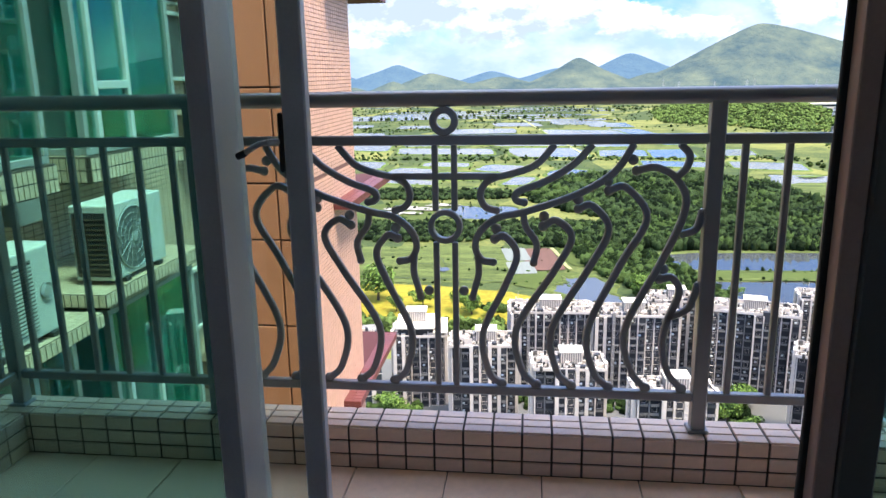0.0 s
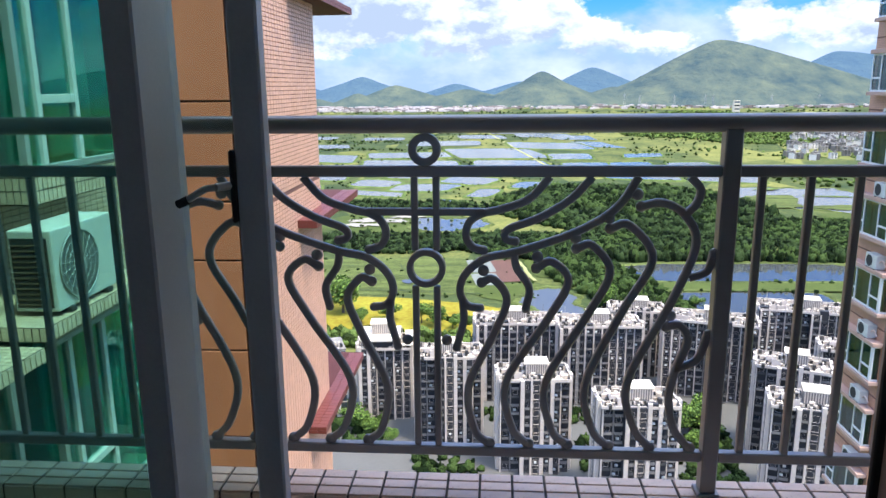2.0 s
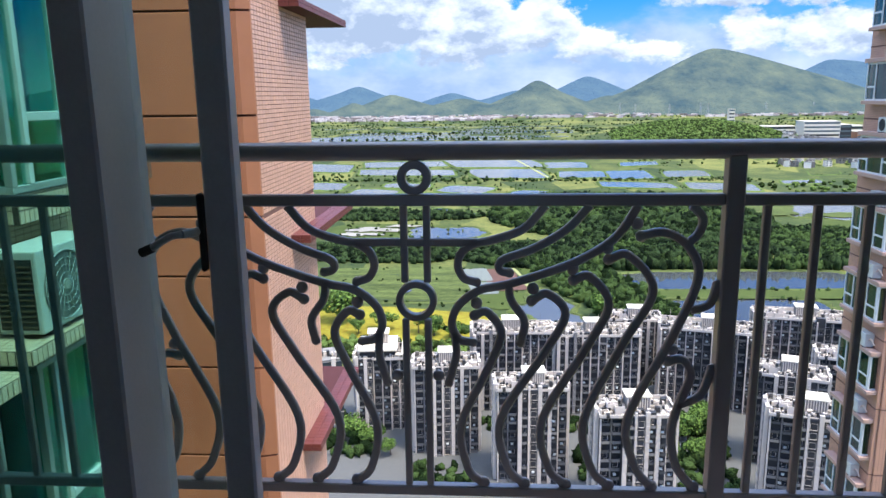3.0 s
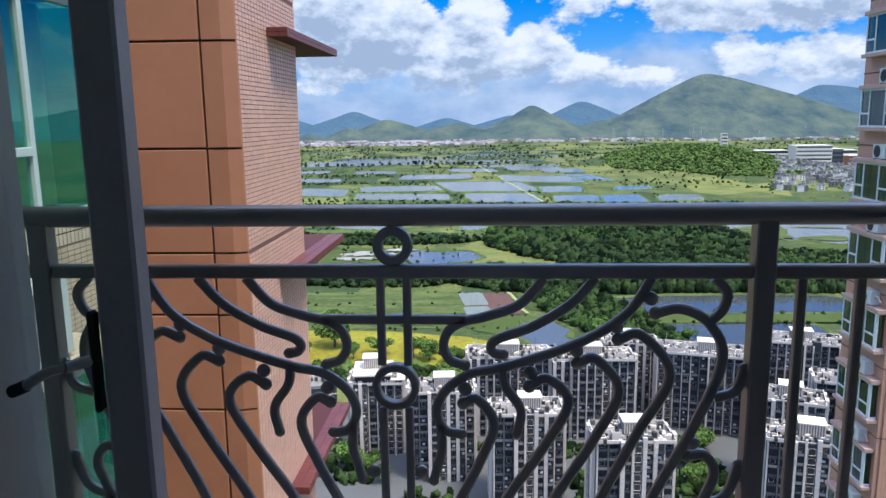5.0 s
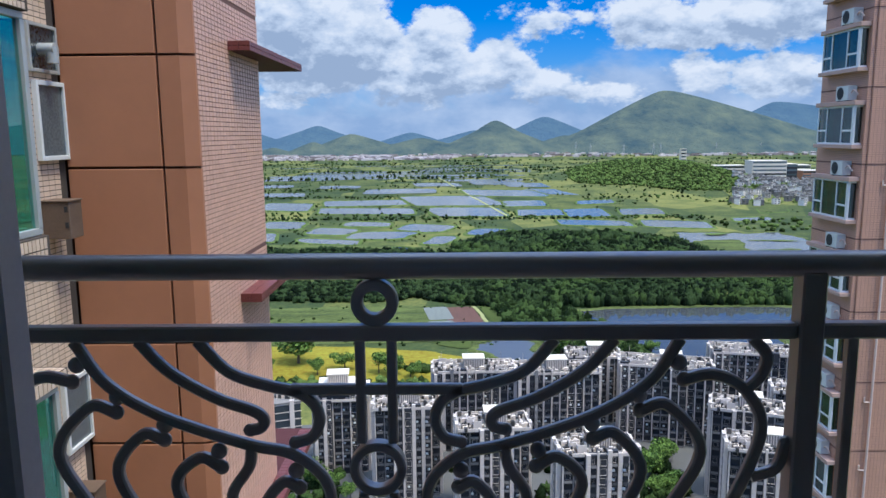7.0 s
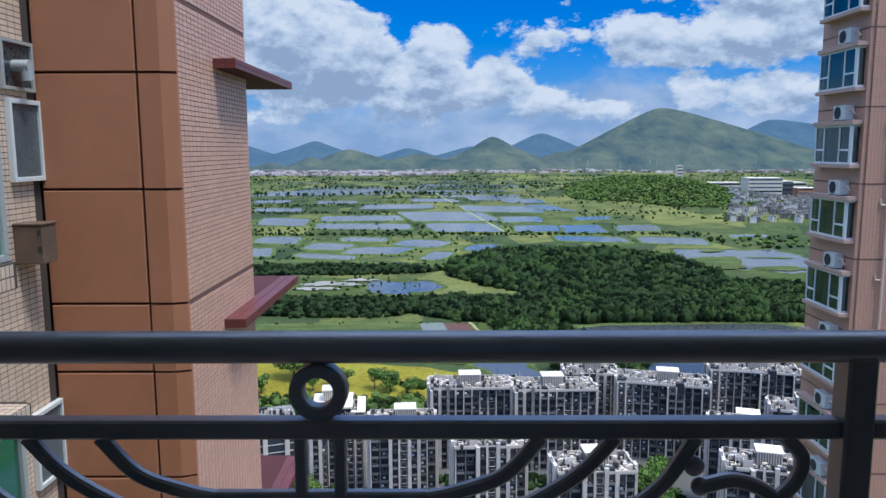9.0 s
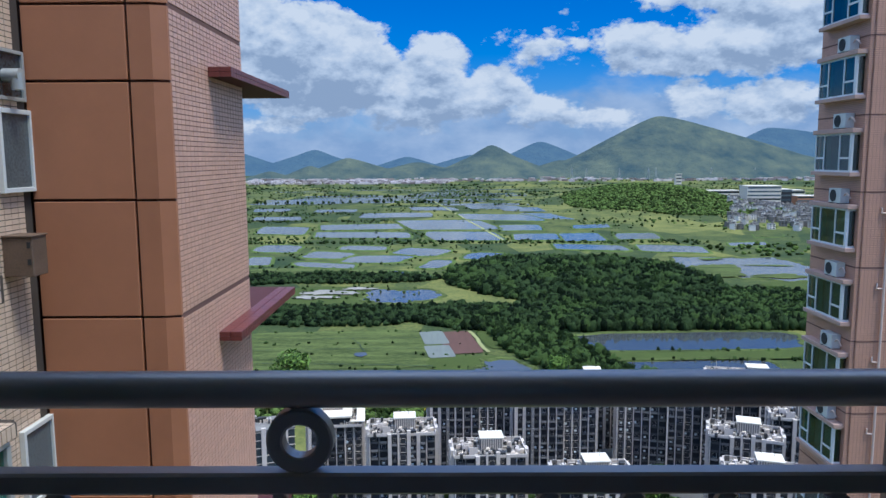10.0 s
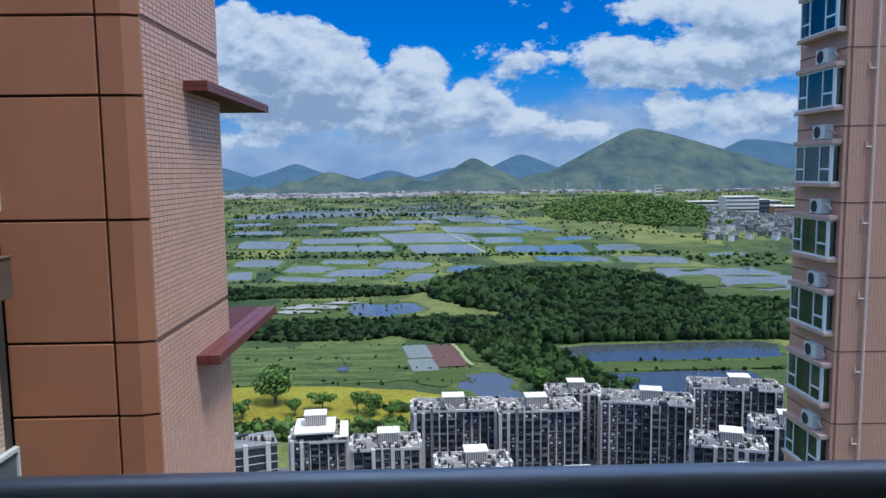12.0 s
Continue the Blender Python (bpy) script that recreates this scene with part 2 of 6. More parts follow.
GROUT_BROWN = surface("brown grout", (0.15, 0.078, 0.06), 0.9, var=0.15)
TILE_RED = surface("maroon glazed tile", (0.135, 0.036, 0.03), 0.42, var=0.15, coarse=2, fine=30, bump=0.05, per_piece=0.3)
GROUT_RED = surface("dark red grout", (0.07, 0.016, 0.016), 0.85)
TILE_CREAM = surface("cream facade tile", (0.60, 0.465, 0.345), 0.4, var=0.1, coarse=0.8, fine=25, bump=0.05, per_piece=0.25, per_island=0.3)
GROUT_GREY = surface("grey brown grout", (0.06, 0.047, 0.038), 0.9, var=0.15)
TILE_CURB = surface("beige glazed tile", (0.70, 0.50, 0.385), 0.3, var=0.1, coarse=3, fine=40, bump=0.05, per_piece=0.22)
TILE_FLOOR = surface("sandy floor tile", (0.78, 0.55, 0.41), 0.35, var=0.12, coarse=2.5, fine=35, bump=0.04, per_piece=0.1)
PLASTER = surface("white plaster", (0.68, 0.66, 0.62), 0.85, var=0.06, coarse=0.7, fine=60, bump=0.08)
WOOD_FLOOR = surface("brown wood floor", (0.25, 0.16, 0.10), 0.4, var=0.25, coarse=2, fine=18, stretch=(8, 1, 1))
AC_WHITE = surface("white air conditioner casing", (0.54, 0.55, 0.52), 0.45, var=0.1, coarse=3, fine=30, bump=0.03)
AC_RECESS = surface("grey fan recess", (0.13, 0.135, 0.135), 0.6, var=0.2)
AC_DARK = surface("dark grille", (0.03, 0.032, 0.034), 0.6, var=0.2)
STEEL_BROWN = surface("weathered steel box", (0.15, 0.105, 0.075), 0.55, 0.2, var=0.3, coarse=5, fine=60)
TOWER_TILE = surface("salmon tower tile", (0.52, 0.29, 0.195), 0.5, var=0.14, coarse=0.35, fine=8, bump=0.06)
TOWER_SILL = surface("pale salmon ledge", (0.44, 0.29, 0.23), 0.6, var=0.12, coarse=1, fine=12)
PIPE = surface("cream drain pipe", (0.62, 0.48, 0.40), 0.5, var=0.1)
WALL_WHITE = surface("off white painted render", (0.60, 0.52, 0.44), 0.8, var=0.14, coarse=0.12, fine=1.6, bump=0.06, per_piece=0.15, stretch=(1, 1, 0.35))
WALL_GREY = surface("charcoal painted render", (0.024, 0.025, 0.029), 0.7, var=0.2, coarse=0.1, fine=2, bump=0.06, per_piece=0.2)
WALL_MID = surface("mid grey painted render", (0.20, 0.185, 0.17), 0.75, var=0.15, coarse=0.1, fine=2, bump=0.06, per_piece=0.2)
ROOF_GREY = surface("weathered roof screed", (0.20, 0.185, 0.165), 0.9, var=0.5, coarse=0.25, fine=3, bump=0.1)
ROOF_WHITE = surface("white roof paint", (0.74, 0.66, 0.53), 0.8, var=0.1, coarse=0.2, fine=3)
WINDOW_DARK = surface("dark window glass", (0.02, 0.026, 0.03), 0.08, var=0.3, bump=0.0, per_piece=0.9, second=(0.09, 0.11, 0.12))
BLUE_GLASS = surface("blue grey curtain wall glass", (0.035, 0.045, 0.052), 0.3, var=0.25, bump=0.0)
GROUND = None

# ---- building blocks ----
def box(bm, x0, y0, z0, x1, y1, z1, bevel=0.0, segments=1):
    ret = bmesh.ops.create_cube(bm, size=1)
    vs = ret["verts"]
    for v in vs:
        v.co = Vector(((x0 + x1) / 2 + v.co.x * (x1 - x0), (y0 + y1) / 2 + v.co.y * (y1 - y0), (z0 + z1) / 2 + v.co.z * (z1 - z0)))
    if bevel:
        es = list({e for v in vs for e in v.link_edges})
        bmesh.ops.bevel(bm, geom=es, offset=bevel, segments=segments, affect="EDGES", profile=0.5)
    return vs


def rod(bm, a, b, r, sides=12, r2=None):
    a, b = Vector(a), Vector(b)
    d = b - a
    m = Matrix.Translation((a + b) / 2) @ d.to_track_quat("Z", "Y").to_matrix().to_4x4()
    bmesh.ops.create_cone(bm, cap_ends=True, segments=sides, radius1=r, radius2=r if r2 is None else r2, depth=d.length, matrix=m)


def ball(bm, c, r, u=10, v=8, scale=(1, 1, 1)):
    bmesh.ops.create_uvsphere(bm, u_segments=u, v_segments=v, radius=r, matrix=Matrix.Translation(c) @ Matrix.Diagonal((*scale, 1)))


def shade(me, angle=35):
    for p in me.polygons:
        p.use_smooth = True
    me.set_sharp_from_angle(angle=radians(angle))


def mesh_of(bm, name, material, smooth=False):
    bmesh.ops.recalc_face_normals(bm, faces=bm.faces)
    me = bpy.data.meshes.new(name)
    bm.to_mesh(me)
    bm.free()
    me.materials.append(material)
    if smooth:
        shade(me)
    return me


def thing(name, label, category, place=(0, 0, 0), group="", kind="", turn=0):
    ob = new(name)
    ob.matrix_world = pose(*place, 0, 0, turn)
    return tagged(ob, label, category, group, kind)


def part(name, bm, material, parent=None, label="", smooth=False):
    ob = new(name, mesh_of(bm, name, material, smooth))
    ob.parent = parent
    return tagged(ob, label)


def piece(name, me, parent, place, scale=(1, 1, 1), turn=(0, 0, 0)):
    ob = new(name, me)
    ob.parent = parent
    ob.matrix_basis = pose(*place, *turn) @ Matrix.Diagonal((*scale, 1))
    return ob


def solid(name, bounds, material, label, category, kind="structure", bevel=0.0):
    bm = bmesh.new()
    box(bm, *bounds, bevel)
    ob = new(name, mesh_of(bm, name, material))
    return tagged(ob, label, category, "", kind)


def block_mesh(name, sx, sy, sz, bevel, material):
    bm = bmesh.new()
    box(bm, -sx / 2, -sy / 2, -sz / 2, sx / 2, sy / 2, sz / 2, bevel)
    return mesh_of(bm, name, material)


def sweep(bm, pts, width, depth, samples=6, taper_end=1.0):
    """A flat iron bar bent along a smooth line in the upright plane y = 0: width in the plane, depth along y."""
    p = [Vector(q) for q in pts]
    ext = [p[0] * 2 - p[1]] + p + [p[-1] * 2 - p[-2]]
    line = []
    for i in range(1, len(ext) - 2):
        for s in range(samples):
            t = s / samples
            a, b, c, d = ext[i - 1:i + 3]
            line.append(0.5 * ((2 * b) + (c - a) * t + (2 * a - 5 * b + 4 * c - d) * t * t + (3 * b - a - 3 * c + d) * t ** 3))
    line.append(p[-1])
    rings = []
    ch = min(width, depth) * 0.22
    sect = [(-width / 2 + ch, -depth / 2), (width / 2 - ch, -depth / 2), (width / 2, -depth / 2 + ch), (width / 2, depth / 2 - ch),
            (width / 2 - ch, depth / 2), (-width / 2 + ch, depth / 2), (-width / 2, depth / 2 - ch), (-width / 2, -depth / 2 + ch)]
    for i, q in enumerate(line):
        d = (line[min(i + 1, len(line) - 1)] - line[max(i - 1, 0)]).normalized()
        nrm = Vector((-d.y, d.x))
        k = 1 + (taper_end - 1) * i / (len(line) - 1)
        rings.append([bm.verts.new((q.x + nrm.x * u * k, v, q.y + nrm.y * u * k)) for u, v in sect])
    for a, b in zip(rings, rings[1:]):
        for j in range(8):
            bm.faces.new((a[j], a[(j + 1) % 8], b[(j + 1) % 8], b[j]))
    bm.faces.new(rings[0]), bm.faces.new(list(reversed(rings[-1])))


def tube(bm, pts, r, sides=8):
    """A round hose or wire along a line of points."""
    p = [Vector(q) for q in pts]
    rings = []
    for i, q in enumerate(p):
        d = (p[min(i + 1, len(p) - 1)] - p[max(i - 1, 0)]).normalized()
        a = d.orthogonal().normalized()
        b = d.cross(a)
        if rings:
            a = (old - d * old.dot(d)).normalized()
            b = d.cross(a)
        old = a
        rings.append([bm.verts.new(q + (a * math.cos(2 * math.pi * k / sides) + b * math.sin(2 * math.pi * k / sides)) * r) for k in range(sides)])
    for x, y in zip(rings, rings[1:]):
        for k in range(sides):
            bm.faces.new((x[k], x[(k + 1) % sides], y[(k + 1) % sides], y[k]))
    bm.faces.new(rings[0]), bm.faces.new(list(reversed(rings[-1])))


def flat_ring(bm, cx, cz, outer, inner, depth, n=40):
    rows = []
    ch = 0.003
    for r, y in ((outer - ch, -depth / 2), (outer, -depth / 2 + ch), (outer, depth / 2 - ch), (outer - ch, depth / 2),
                 (inner + ch, depth / 2), (inner, depth / 2 - ch), (inner, -depth / 2 + ch), (inner + ch, -depth / 2)):
        rows.append([bm.verts.new((cx + r * math.cos(2 * math.pi * i / n), y, cz + r * math.sin(2 * math.pi * i / n))) for i in range(n)])
    for k in range(8):
        a, b = rows[k], rows[(k + 1) % 8]
        for i in range(n):
            bm.faces.new((a[i], a[(i + 1) % n], b[(i + 1) % n], b[i]))


# ---- the flat: balcony, room, own building ----
FLOOR_Z, CURB_Z, DOOR_Y = -0.094, 0.066, -0.87
STOREY = 2.74

slab = solid("balcony_slab", (-1.85, DOOR_Y - 0.1, FLOOR_Z - 0.25, 3.6, 0.1, FLOOR_Z - 0.012), GROUT_GREY, "concrete balcony slab under beige floor tiles", "floor")
floor = solid("floor", (-3.3, -5.0, FLOOR_Z - 0.3, 4.0, DOOR_Y - 0.1, FLOOR_Z - 0.005), WOOD_FLOOR, "brown wooden floor of the room", "floor")
ceiling = solid("ceiling", (-3.5, -5.0, 2.52, 4.0, DOOR_Y + 0.02, 2.62), PLASTER, "white plaster ceiling of the room", "ceiling")
balcony_ceiling = solid("balcony_ceiling", (-1.9, DOOR_Y + 0.02, 2.5, 4.0, 0.12, 2.62), PLASTER, "white plaster underside of the balcony above", "ceiling")
# unseen opening added in this wall so light reaches the room side
wall_back = thing("wall_back", "plain white plaster wall behind the room with an added light opening", "wall", kind="structure")
for b in ((-3.5, -5.2, FLOOR_Z - 0.3, -0.1, -5.0, 2.62), (0.6, -5.2, FLOOR_Z - 0.3, 4.2, -5.0, 2.62), (-0.1, -5.2, FLOOR_Z - 0.3, 0.6, -5.0, 0.35), (-0.1, -5.2, 2.35, 0.6, -5.0, 2.62)):
    bm = bmesh.new()
    box(bm, *b)
    part("wall_field", bm, PLASTER, wall_back)
wall_room_left = solid("wall_room_left", (-3.5, -5.0, FLOOR_Z - 0.3, -3.3, DOOR_Y - 0.1, 2.62), PLASTER, "plain white plaster side wall", "wall")
wall_room_right = solid("wall_room_right", (4.0, -5.0, FLOOR_Z - 0.3, 4.2, 0.1, 2.62), PLASTER, "plain white plaster side wall", "wall")
wall_door_left = solid("wall_door_left", (-3.45, DOOR_Y - 0.1, FLOOR_Z, -1.66, DOOR_Y + 0.08, 2.52), PLASTER, "plaster wall beside the balcony door", "wall")
wall_door_right = solid("wall_door_right", (1.99, DOOR_Y - 0.1, FLOOR_Z, 4.0, DOOR_Y + 0.08, 2.52), PLASTER, "plaster wall beside the balcony door", "wall")
# unseen mass, its height chosen for how much sun and sky it blocks
tower_own = solid("wall_above", (-14, -5.3, 2.64, 5.0, -0.9, 5.6), TOWER_TILE, "unseen storeys above the flat, height set for the light", "wall")
tower_below = solid("wall_below", (-14, -5.3, -115, 5.0, -0.95, FLOOR_Z - 0.32), TOWER_TILE, "storeys of the same tower below the flat", "wall")

# curb round the balcony, dressed with single tiles
curb = thing("curb", "tiled concrete curb under the balcony railing", "curb", kind="structure")
bm = bmesh.new()
box(bm, -1.82, -0.070, FLOOR_Z - 0.02, 3.6, 0.082, CURB_Z - 0.006)
box(bm, -1.82, DOOR_Y + 0.08, FLOOR_Z - 0.02, -1.60, -0.0705, CURB_Z - 0.006)
part("core", bm, GROUT_GREY, curb)

# ---- sliding door ----
def door_panel(x0, x1, y, glass, label, stile0, stile1, depth=0.042, metal=None):
    ob = thing("sliding_door", label, "sliding door", (0, y, 0), "sliding doors to the balcony")
    zb, zt = FLOOR_Z + 0.012, 2.46
    for name, a, b in (("stile", x0, x0 + stile0), ("stile", x1 - stile1, x1)):
        bm = bmesh.new()
        box(bm, a, -depth, zb, b, depth, zt, 0.004)
        part(name, bm, metal or ALU, ob)
    for name, a, b in (("bottom_rail", zb, zb + 0.085), ("top_rail", zt - 0.06, zt)):
        bm = bmesh.new()
        box(bm, x0 + stile0, -depth * 0.8, a, x1 - stile1, depth * 0.8, b, 0.003)
        part(name, bm, metal or ALU, ob)
    bm = bmesh.new()
    box(bm, x0 + stile0, -0.004, zb + 0.085, x1 - stile1, 0.004, zt - 0.06)
    g = part("pane", bm, glass, ob, "green tinted glass")
    g.visible_shadow = False
    return ob


DOOR_LEFT = door_panel(-1.42, -0.345, -0.905, GLASS_GREEN, "dark grey aluminium sliding door with green glass, slid aside", 0.055, 0.052, 0.075)
DOOR_MID = door_panel(-1.30, -0.186, -0.862, GLASS_CLEAR, "dark grey aluminium sliding door with faintly green glass", 0.055, 0.052, 0.018)
DOOR_RIGHT = door_panel(0.925, 1.93, -0.905, GLASS_GREEN, "brown grey aluminium sliding door with green glass, slid open", 0.075, 0.055, 0.03, ALU_SHADED)

door_frame = thing("door_frame", "dark aluminium frame round the balcony door", "door frame", kind="structure")
for name, b in (("jamb", (-1.66, -1.0, FLOOR_Z, -1.42, -0.82, 2.5)), ("jamb", (1.93, -1.0, FLOOR_Z, 1.99, -0.82, 2.5)),
                ("head", (-1.42, -1.0, 2.46, 1.93, -0.82, 2.52)), ("track", (-1.42, -0.985, FLOOR_Z - 0.004, 1.93, -0.83, FLOOR_Z + 0.012))):
    bm = bmesh.new()
    box(bm, *b, 0.003)
    part(name, bm, ALU, door_frame)
# edge strips of the open right door: rubber, brown cover strip coloured lighter as lit
bm = bmesh.new()
box(bm, 0.884, -0.922, FLOOR_Z + 0.012, 0.9245, -0.872, 2.46, 0.003)
part("cover_strip", bm, ALU_BROWN_LIT, DOOR_RIGHT, "brown aluminium cover strip in a lighter tone, as lit").location.y = 0.905
bm = bmesh.new()
box(bm, 0.872, -0.871, FLOOR_Z + 0.012, 0.92, -0.856, 2.46, 0.003)
part("seal", bm, RUBBER, DOOR_RIGHT, "black rubber seal").location.y = 0.905

# latch on the middle door
bm = bmesh.new()
box(bm, -0.2455, -0.893, 1.079, -0.237, -0.876, 1.204, 0.003)
part("latch", bm, RUBBER, DOOR_MID, "black latch").location.y = 0.862
bm = bmesh.new()
rod(bm, (-0.246, -0.888, 1.144), (-0.262, -0.915, 1.144), 0.007, 12)
tube(bm, [(-0.262, -0.915, 1.144), (-0.275, -0.922, 1.144 - 0.001), (-0.288, -0.924, 1.144 - 0.008), (-0.308, -0.922, 1.144 - 0.020)], 0.006, 8)
part("lever", bm, GREY_FRAME, DOOR_MID, "grey metal lever", smooth=True).location.y = 0.862
bm = bmesh.new()
rod(bm, (-0.306, -0.922, 1.144 - 0.0195), (-0.326, -0.920, 1.144 - 0.028), 0.0075, 10)
part("lever_tip", bm, RUBBER, DOOR_MID, "black lever tip", smooth=True).location.y = 0.862

# ---- railing ----
def railing_panel(cx, label):
    ob = thing("railing", label, "railing", (cx, 0, 0))
    half = 0.86
    bm = bmesh.new()
    box(bm, -half + 0.024, -0.016, 1.05, half - 0.024, 0.016, 1.082, 0.004)
    part("upper_rail", bm, IRON, ob)
    bm = bmesh.new()
    box(bm, -half + 0.024, -0.016, 0.176, half - 0.024, 0.016, 0.208, 0.004)
    part("lower_rail", bm, IRON, ob)
    for s in (-1, 1):
        bm = bmesh.new()
        box(bm, s * 0.032 - 0.010, -0.010, 0.206, s * 0.032 + 0.010, 0.010, 0.724, 0.003)
        box(bm, s * 0.032 - 0.010, -0.010, 0.832, s * 0.032 + 0.010, 0.010, 1.052, 0.003)
        part("centre_bar", bm, IRON, ob)
    bm = bmesh.new()
    flat_ring(bm, 0, 1.128, 0.047, 0.024, 0.03)
    part("ring", bm, IRON, ob, smooth=True)
    bm = bmesh.new()
    flat_ring(bm, 0, 0.778, 0.058, 0.039, 0.03)
    part("ring", bm, IRON, ob, smooth=True)
    bm = bmesh.new()
    box(bm, -0.175, -0.009, 0.936, 0.175, 0.009, 0.958, 0.003)
    part("tie_bar", bm, IRON, ob)
    # scrolls: upper hook, over the crown, down the slant, foot on the lower rail
    scrolls = [
        ((0.165, 0.735), (0.20, 0.745), (0.24, 0.68), (0.20, 0.57), (0.125, 0.40), (0.145, 0.26), (0.19, 0.215)),
        ((0.325, 0.78), (0.37, 0.80), (0.42, 0.74), (0.36, 0.62), (0.24, 0.42), (0.26, 0.27), (0.31, 0.215)),
        ((0.44, 0.84), (0.485, 0.85), (0.54, 0.77), (0.48, 0.64), (0.36, 0.42), (0.38, 0.27), (0.43, 0.215)),
        ((0.535, 0.90), (0.59, 0.91), (0.66, 0.81), (0.58, 0.65), (0.48, 0.42), (0.505, 0.27), (0.555, 0.215)),
        ((0.62, 0.965), (0.68, 0.975), (0.745, 0.94), (0.78, 0.85), (0.72, 0.68), (0.605, 0.43), (0.63, 0.28), (0.68, 0.215)),
        ((0.71, 0.605), (0.75, 0.61), (0.775, 0.56), (0.745, 0.47), (0.73, 0.38), (0.75, 0.28), (0.80, 0.215)),
    ]
    arms = [
        ((0.61, 1.05), (0.55, 0.96), (0.44, 0.89), (0.27, 0.83), (0.18, 0.81), (0.12, 0.765), (0.10, 0.71), (0.12, 0.665), (0.16, 0.655)),
        ((0.108, 0.68), (0.112, 0.62), (0.10, 0.57), (0.09, 0.53)),
        ((0.48, 1.05), (0.42, 0.985), (0.33, 0.93), (0.25, 0.90), (0.232, 0.88), (0.24, 0.865), (0.262, 0.86)),
        ((0.36, 1.05), (0.30, 0.985), (0.22, 0.955), (0.165, 0.942), (0.13, 0.918), (0.118, 0.88), (0.135, 0.845), (0.17, 0.833)),
        ((0.26, 0.828), (0.268, 0.78), (0.305, 0.72), (0.296, 0.655)),
        ((0.752, 1.05), (0.782, 1.015), (0.775, 0.975), (0.748, 0.945)),
        ((0.765, 0.755), (0.815, 0.775), (0.832, 0.83)),
        ((0.74, 0.47), (0.805, 0.505), (0.832, 0.585)),
    ]
    knobs = [(0.17, 0.772), (0.328, 0.815), (0.437, 0.872), (0.53, 0.932), (0.608, 1.0), (0.060, 0.553), (0.72, 0.64)]
    for s in (-1, 1):
        for i, line in enumerate(scrolls):
            bm = bmesh.new()
            sweep(bm, [(s * x, z) for x, z in line], 0.024, 0.018)
            ball(bm, (s * line[-1][0], 0, line[-1][1] + 0.002), 0.019, scale=(1, 0.6, 1))
            ball(bm, (s * line[0][0], 0, line[0][1]), 0.0165, scale=(1, 0.6, 1))
            part("scroll", bm, IRON, ob, smooth=True)
        for line in arms:
            bm = bmesh.new()
            sweep(bm, [(s * x, z) for x, z in line], 0.023, 0.018)
            ball(bm, (s * line[-1][0], 0, line[-1][1]), 0.014, scale=(1, 0.6, 1))
            part("arm", bm, IRON, ob, smooth=True)
        for x, z in knobs:
            bm = bmesh.new()
            ball(bm, (s * x, 0, z), 0.0175, scale=(1, 0.65, 1))
            part("knob", bm, IRON, ob, smooth=True)
    return ob


def bar_panel(a, b, count, label, turn=0):
    """A plain railing field with upright bars, from a to b along its own x."""
    ob = thing("railing", label, "railing", (a[0], a[1], 0), turn=turn)
    w = math.hypot(b[0] - a[0], b[1] - a[1])
    for name, z0, z1 in (("upper_rail", 1.05, 1.082), ("lower_rail", 0.176, 0.208)):
        bm = bmesh.new()
        box(bm, 0, -0.016, z0, w, 0.016, z1, 0.004)
        part(name, bm, IRON, ob)
    for i in range(count):
        x = w * (i + 0.5) / count
        bm = bmesh.new()
        box(bm, x - 0.0105, -0.0105, 0.2, x + 0.0105, 0.0105, 1.055, 0.003)
        part("bar", bm, IRON, ob)
    return ob


def post(x, y=0.0):
    ob = thing("railing_post", "dark grey square iron post on the tiled curb", "post", (x, y, 0), "railing posts")
    bm = bmesh.new()
    box(bm, -0.024, -0.024, CURB_Z, 0.024, 0.024, 1.185, 0.004)
    part("shaft", bm, IRON, ob)
    bm = bmesh.new()
    box(bm, -0.034, -0.034, CURB_Z - 0.001, 0.034, 0.034, CURB_Z + 0.012, 0.003)
    part("foot_plate", bm, IRON, ob)
    return ob


railing_panel(0, "dark grey wrought iron railing with scrolls and rings")
bar_panel((-1.632, 0), (-0.884, 0), 6, "dark grey iron railing with plain upright bars")
bar_panel((0.884, 0), (2.47, 0), 12, "dark grey iron railing with plain upright bars")
bar_panel((-1.656, -0.77), (-1.656, -0.024), 6, "dark grey iron side railing with upright bars", turn=90)
for px in (-1.656, -0.86, 0.86, 2.494):
    post(px)
handrail = thing("handrail", "round dark grey metal handrail along the balcony", "handrail", (0, 0, 1.2))
bm = bmesh.new()
rod(bm, (-1.682, 0, 0), (3.6, 0, 0), 0.026, 28)
part("tube", bm, IRON, handrail, smooth=True)
bm = bmesh.new()
rod(bm, (-1.656, -0.78, 0), (-1.656, 0.0, 0), 0.026, 28)
part("side_tube", bm, IRON, handrail, smooth=True)

# ---- left wing of the tower ----
WX = -2.21           # plane of the salmon tiled side wall
WING_Y0, WING_Y1 = 5.51, 7.74
JOINTS = [0.11, 1.165, 2.2]
Z_LOW, Z_HIGH = -13.6, 8.5

wall_side = thing("wall_side", "salmon mosaic tiled wall with brown joints", "wall", kind="structure")
bm = bmesh.new()
box(bm, -9.0, WING_Y0 - 0.02, -115, WX - 0.006, WING_Y1, 7.5)
part("core", bm, GROUT_BROWN, wall_side)

wall_clad = thing("wall_cladding", "tan metal cladding panels with dark open joints", "wall", kind="structure")
bm = bmesh.new()
box(bm, -3.6, 5.47, -115, -2.38, WING_Y0 - 0.02, 7.5)
part("core", bm, GROOVE, wall_clad)


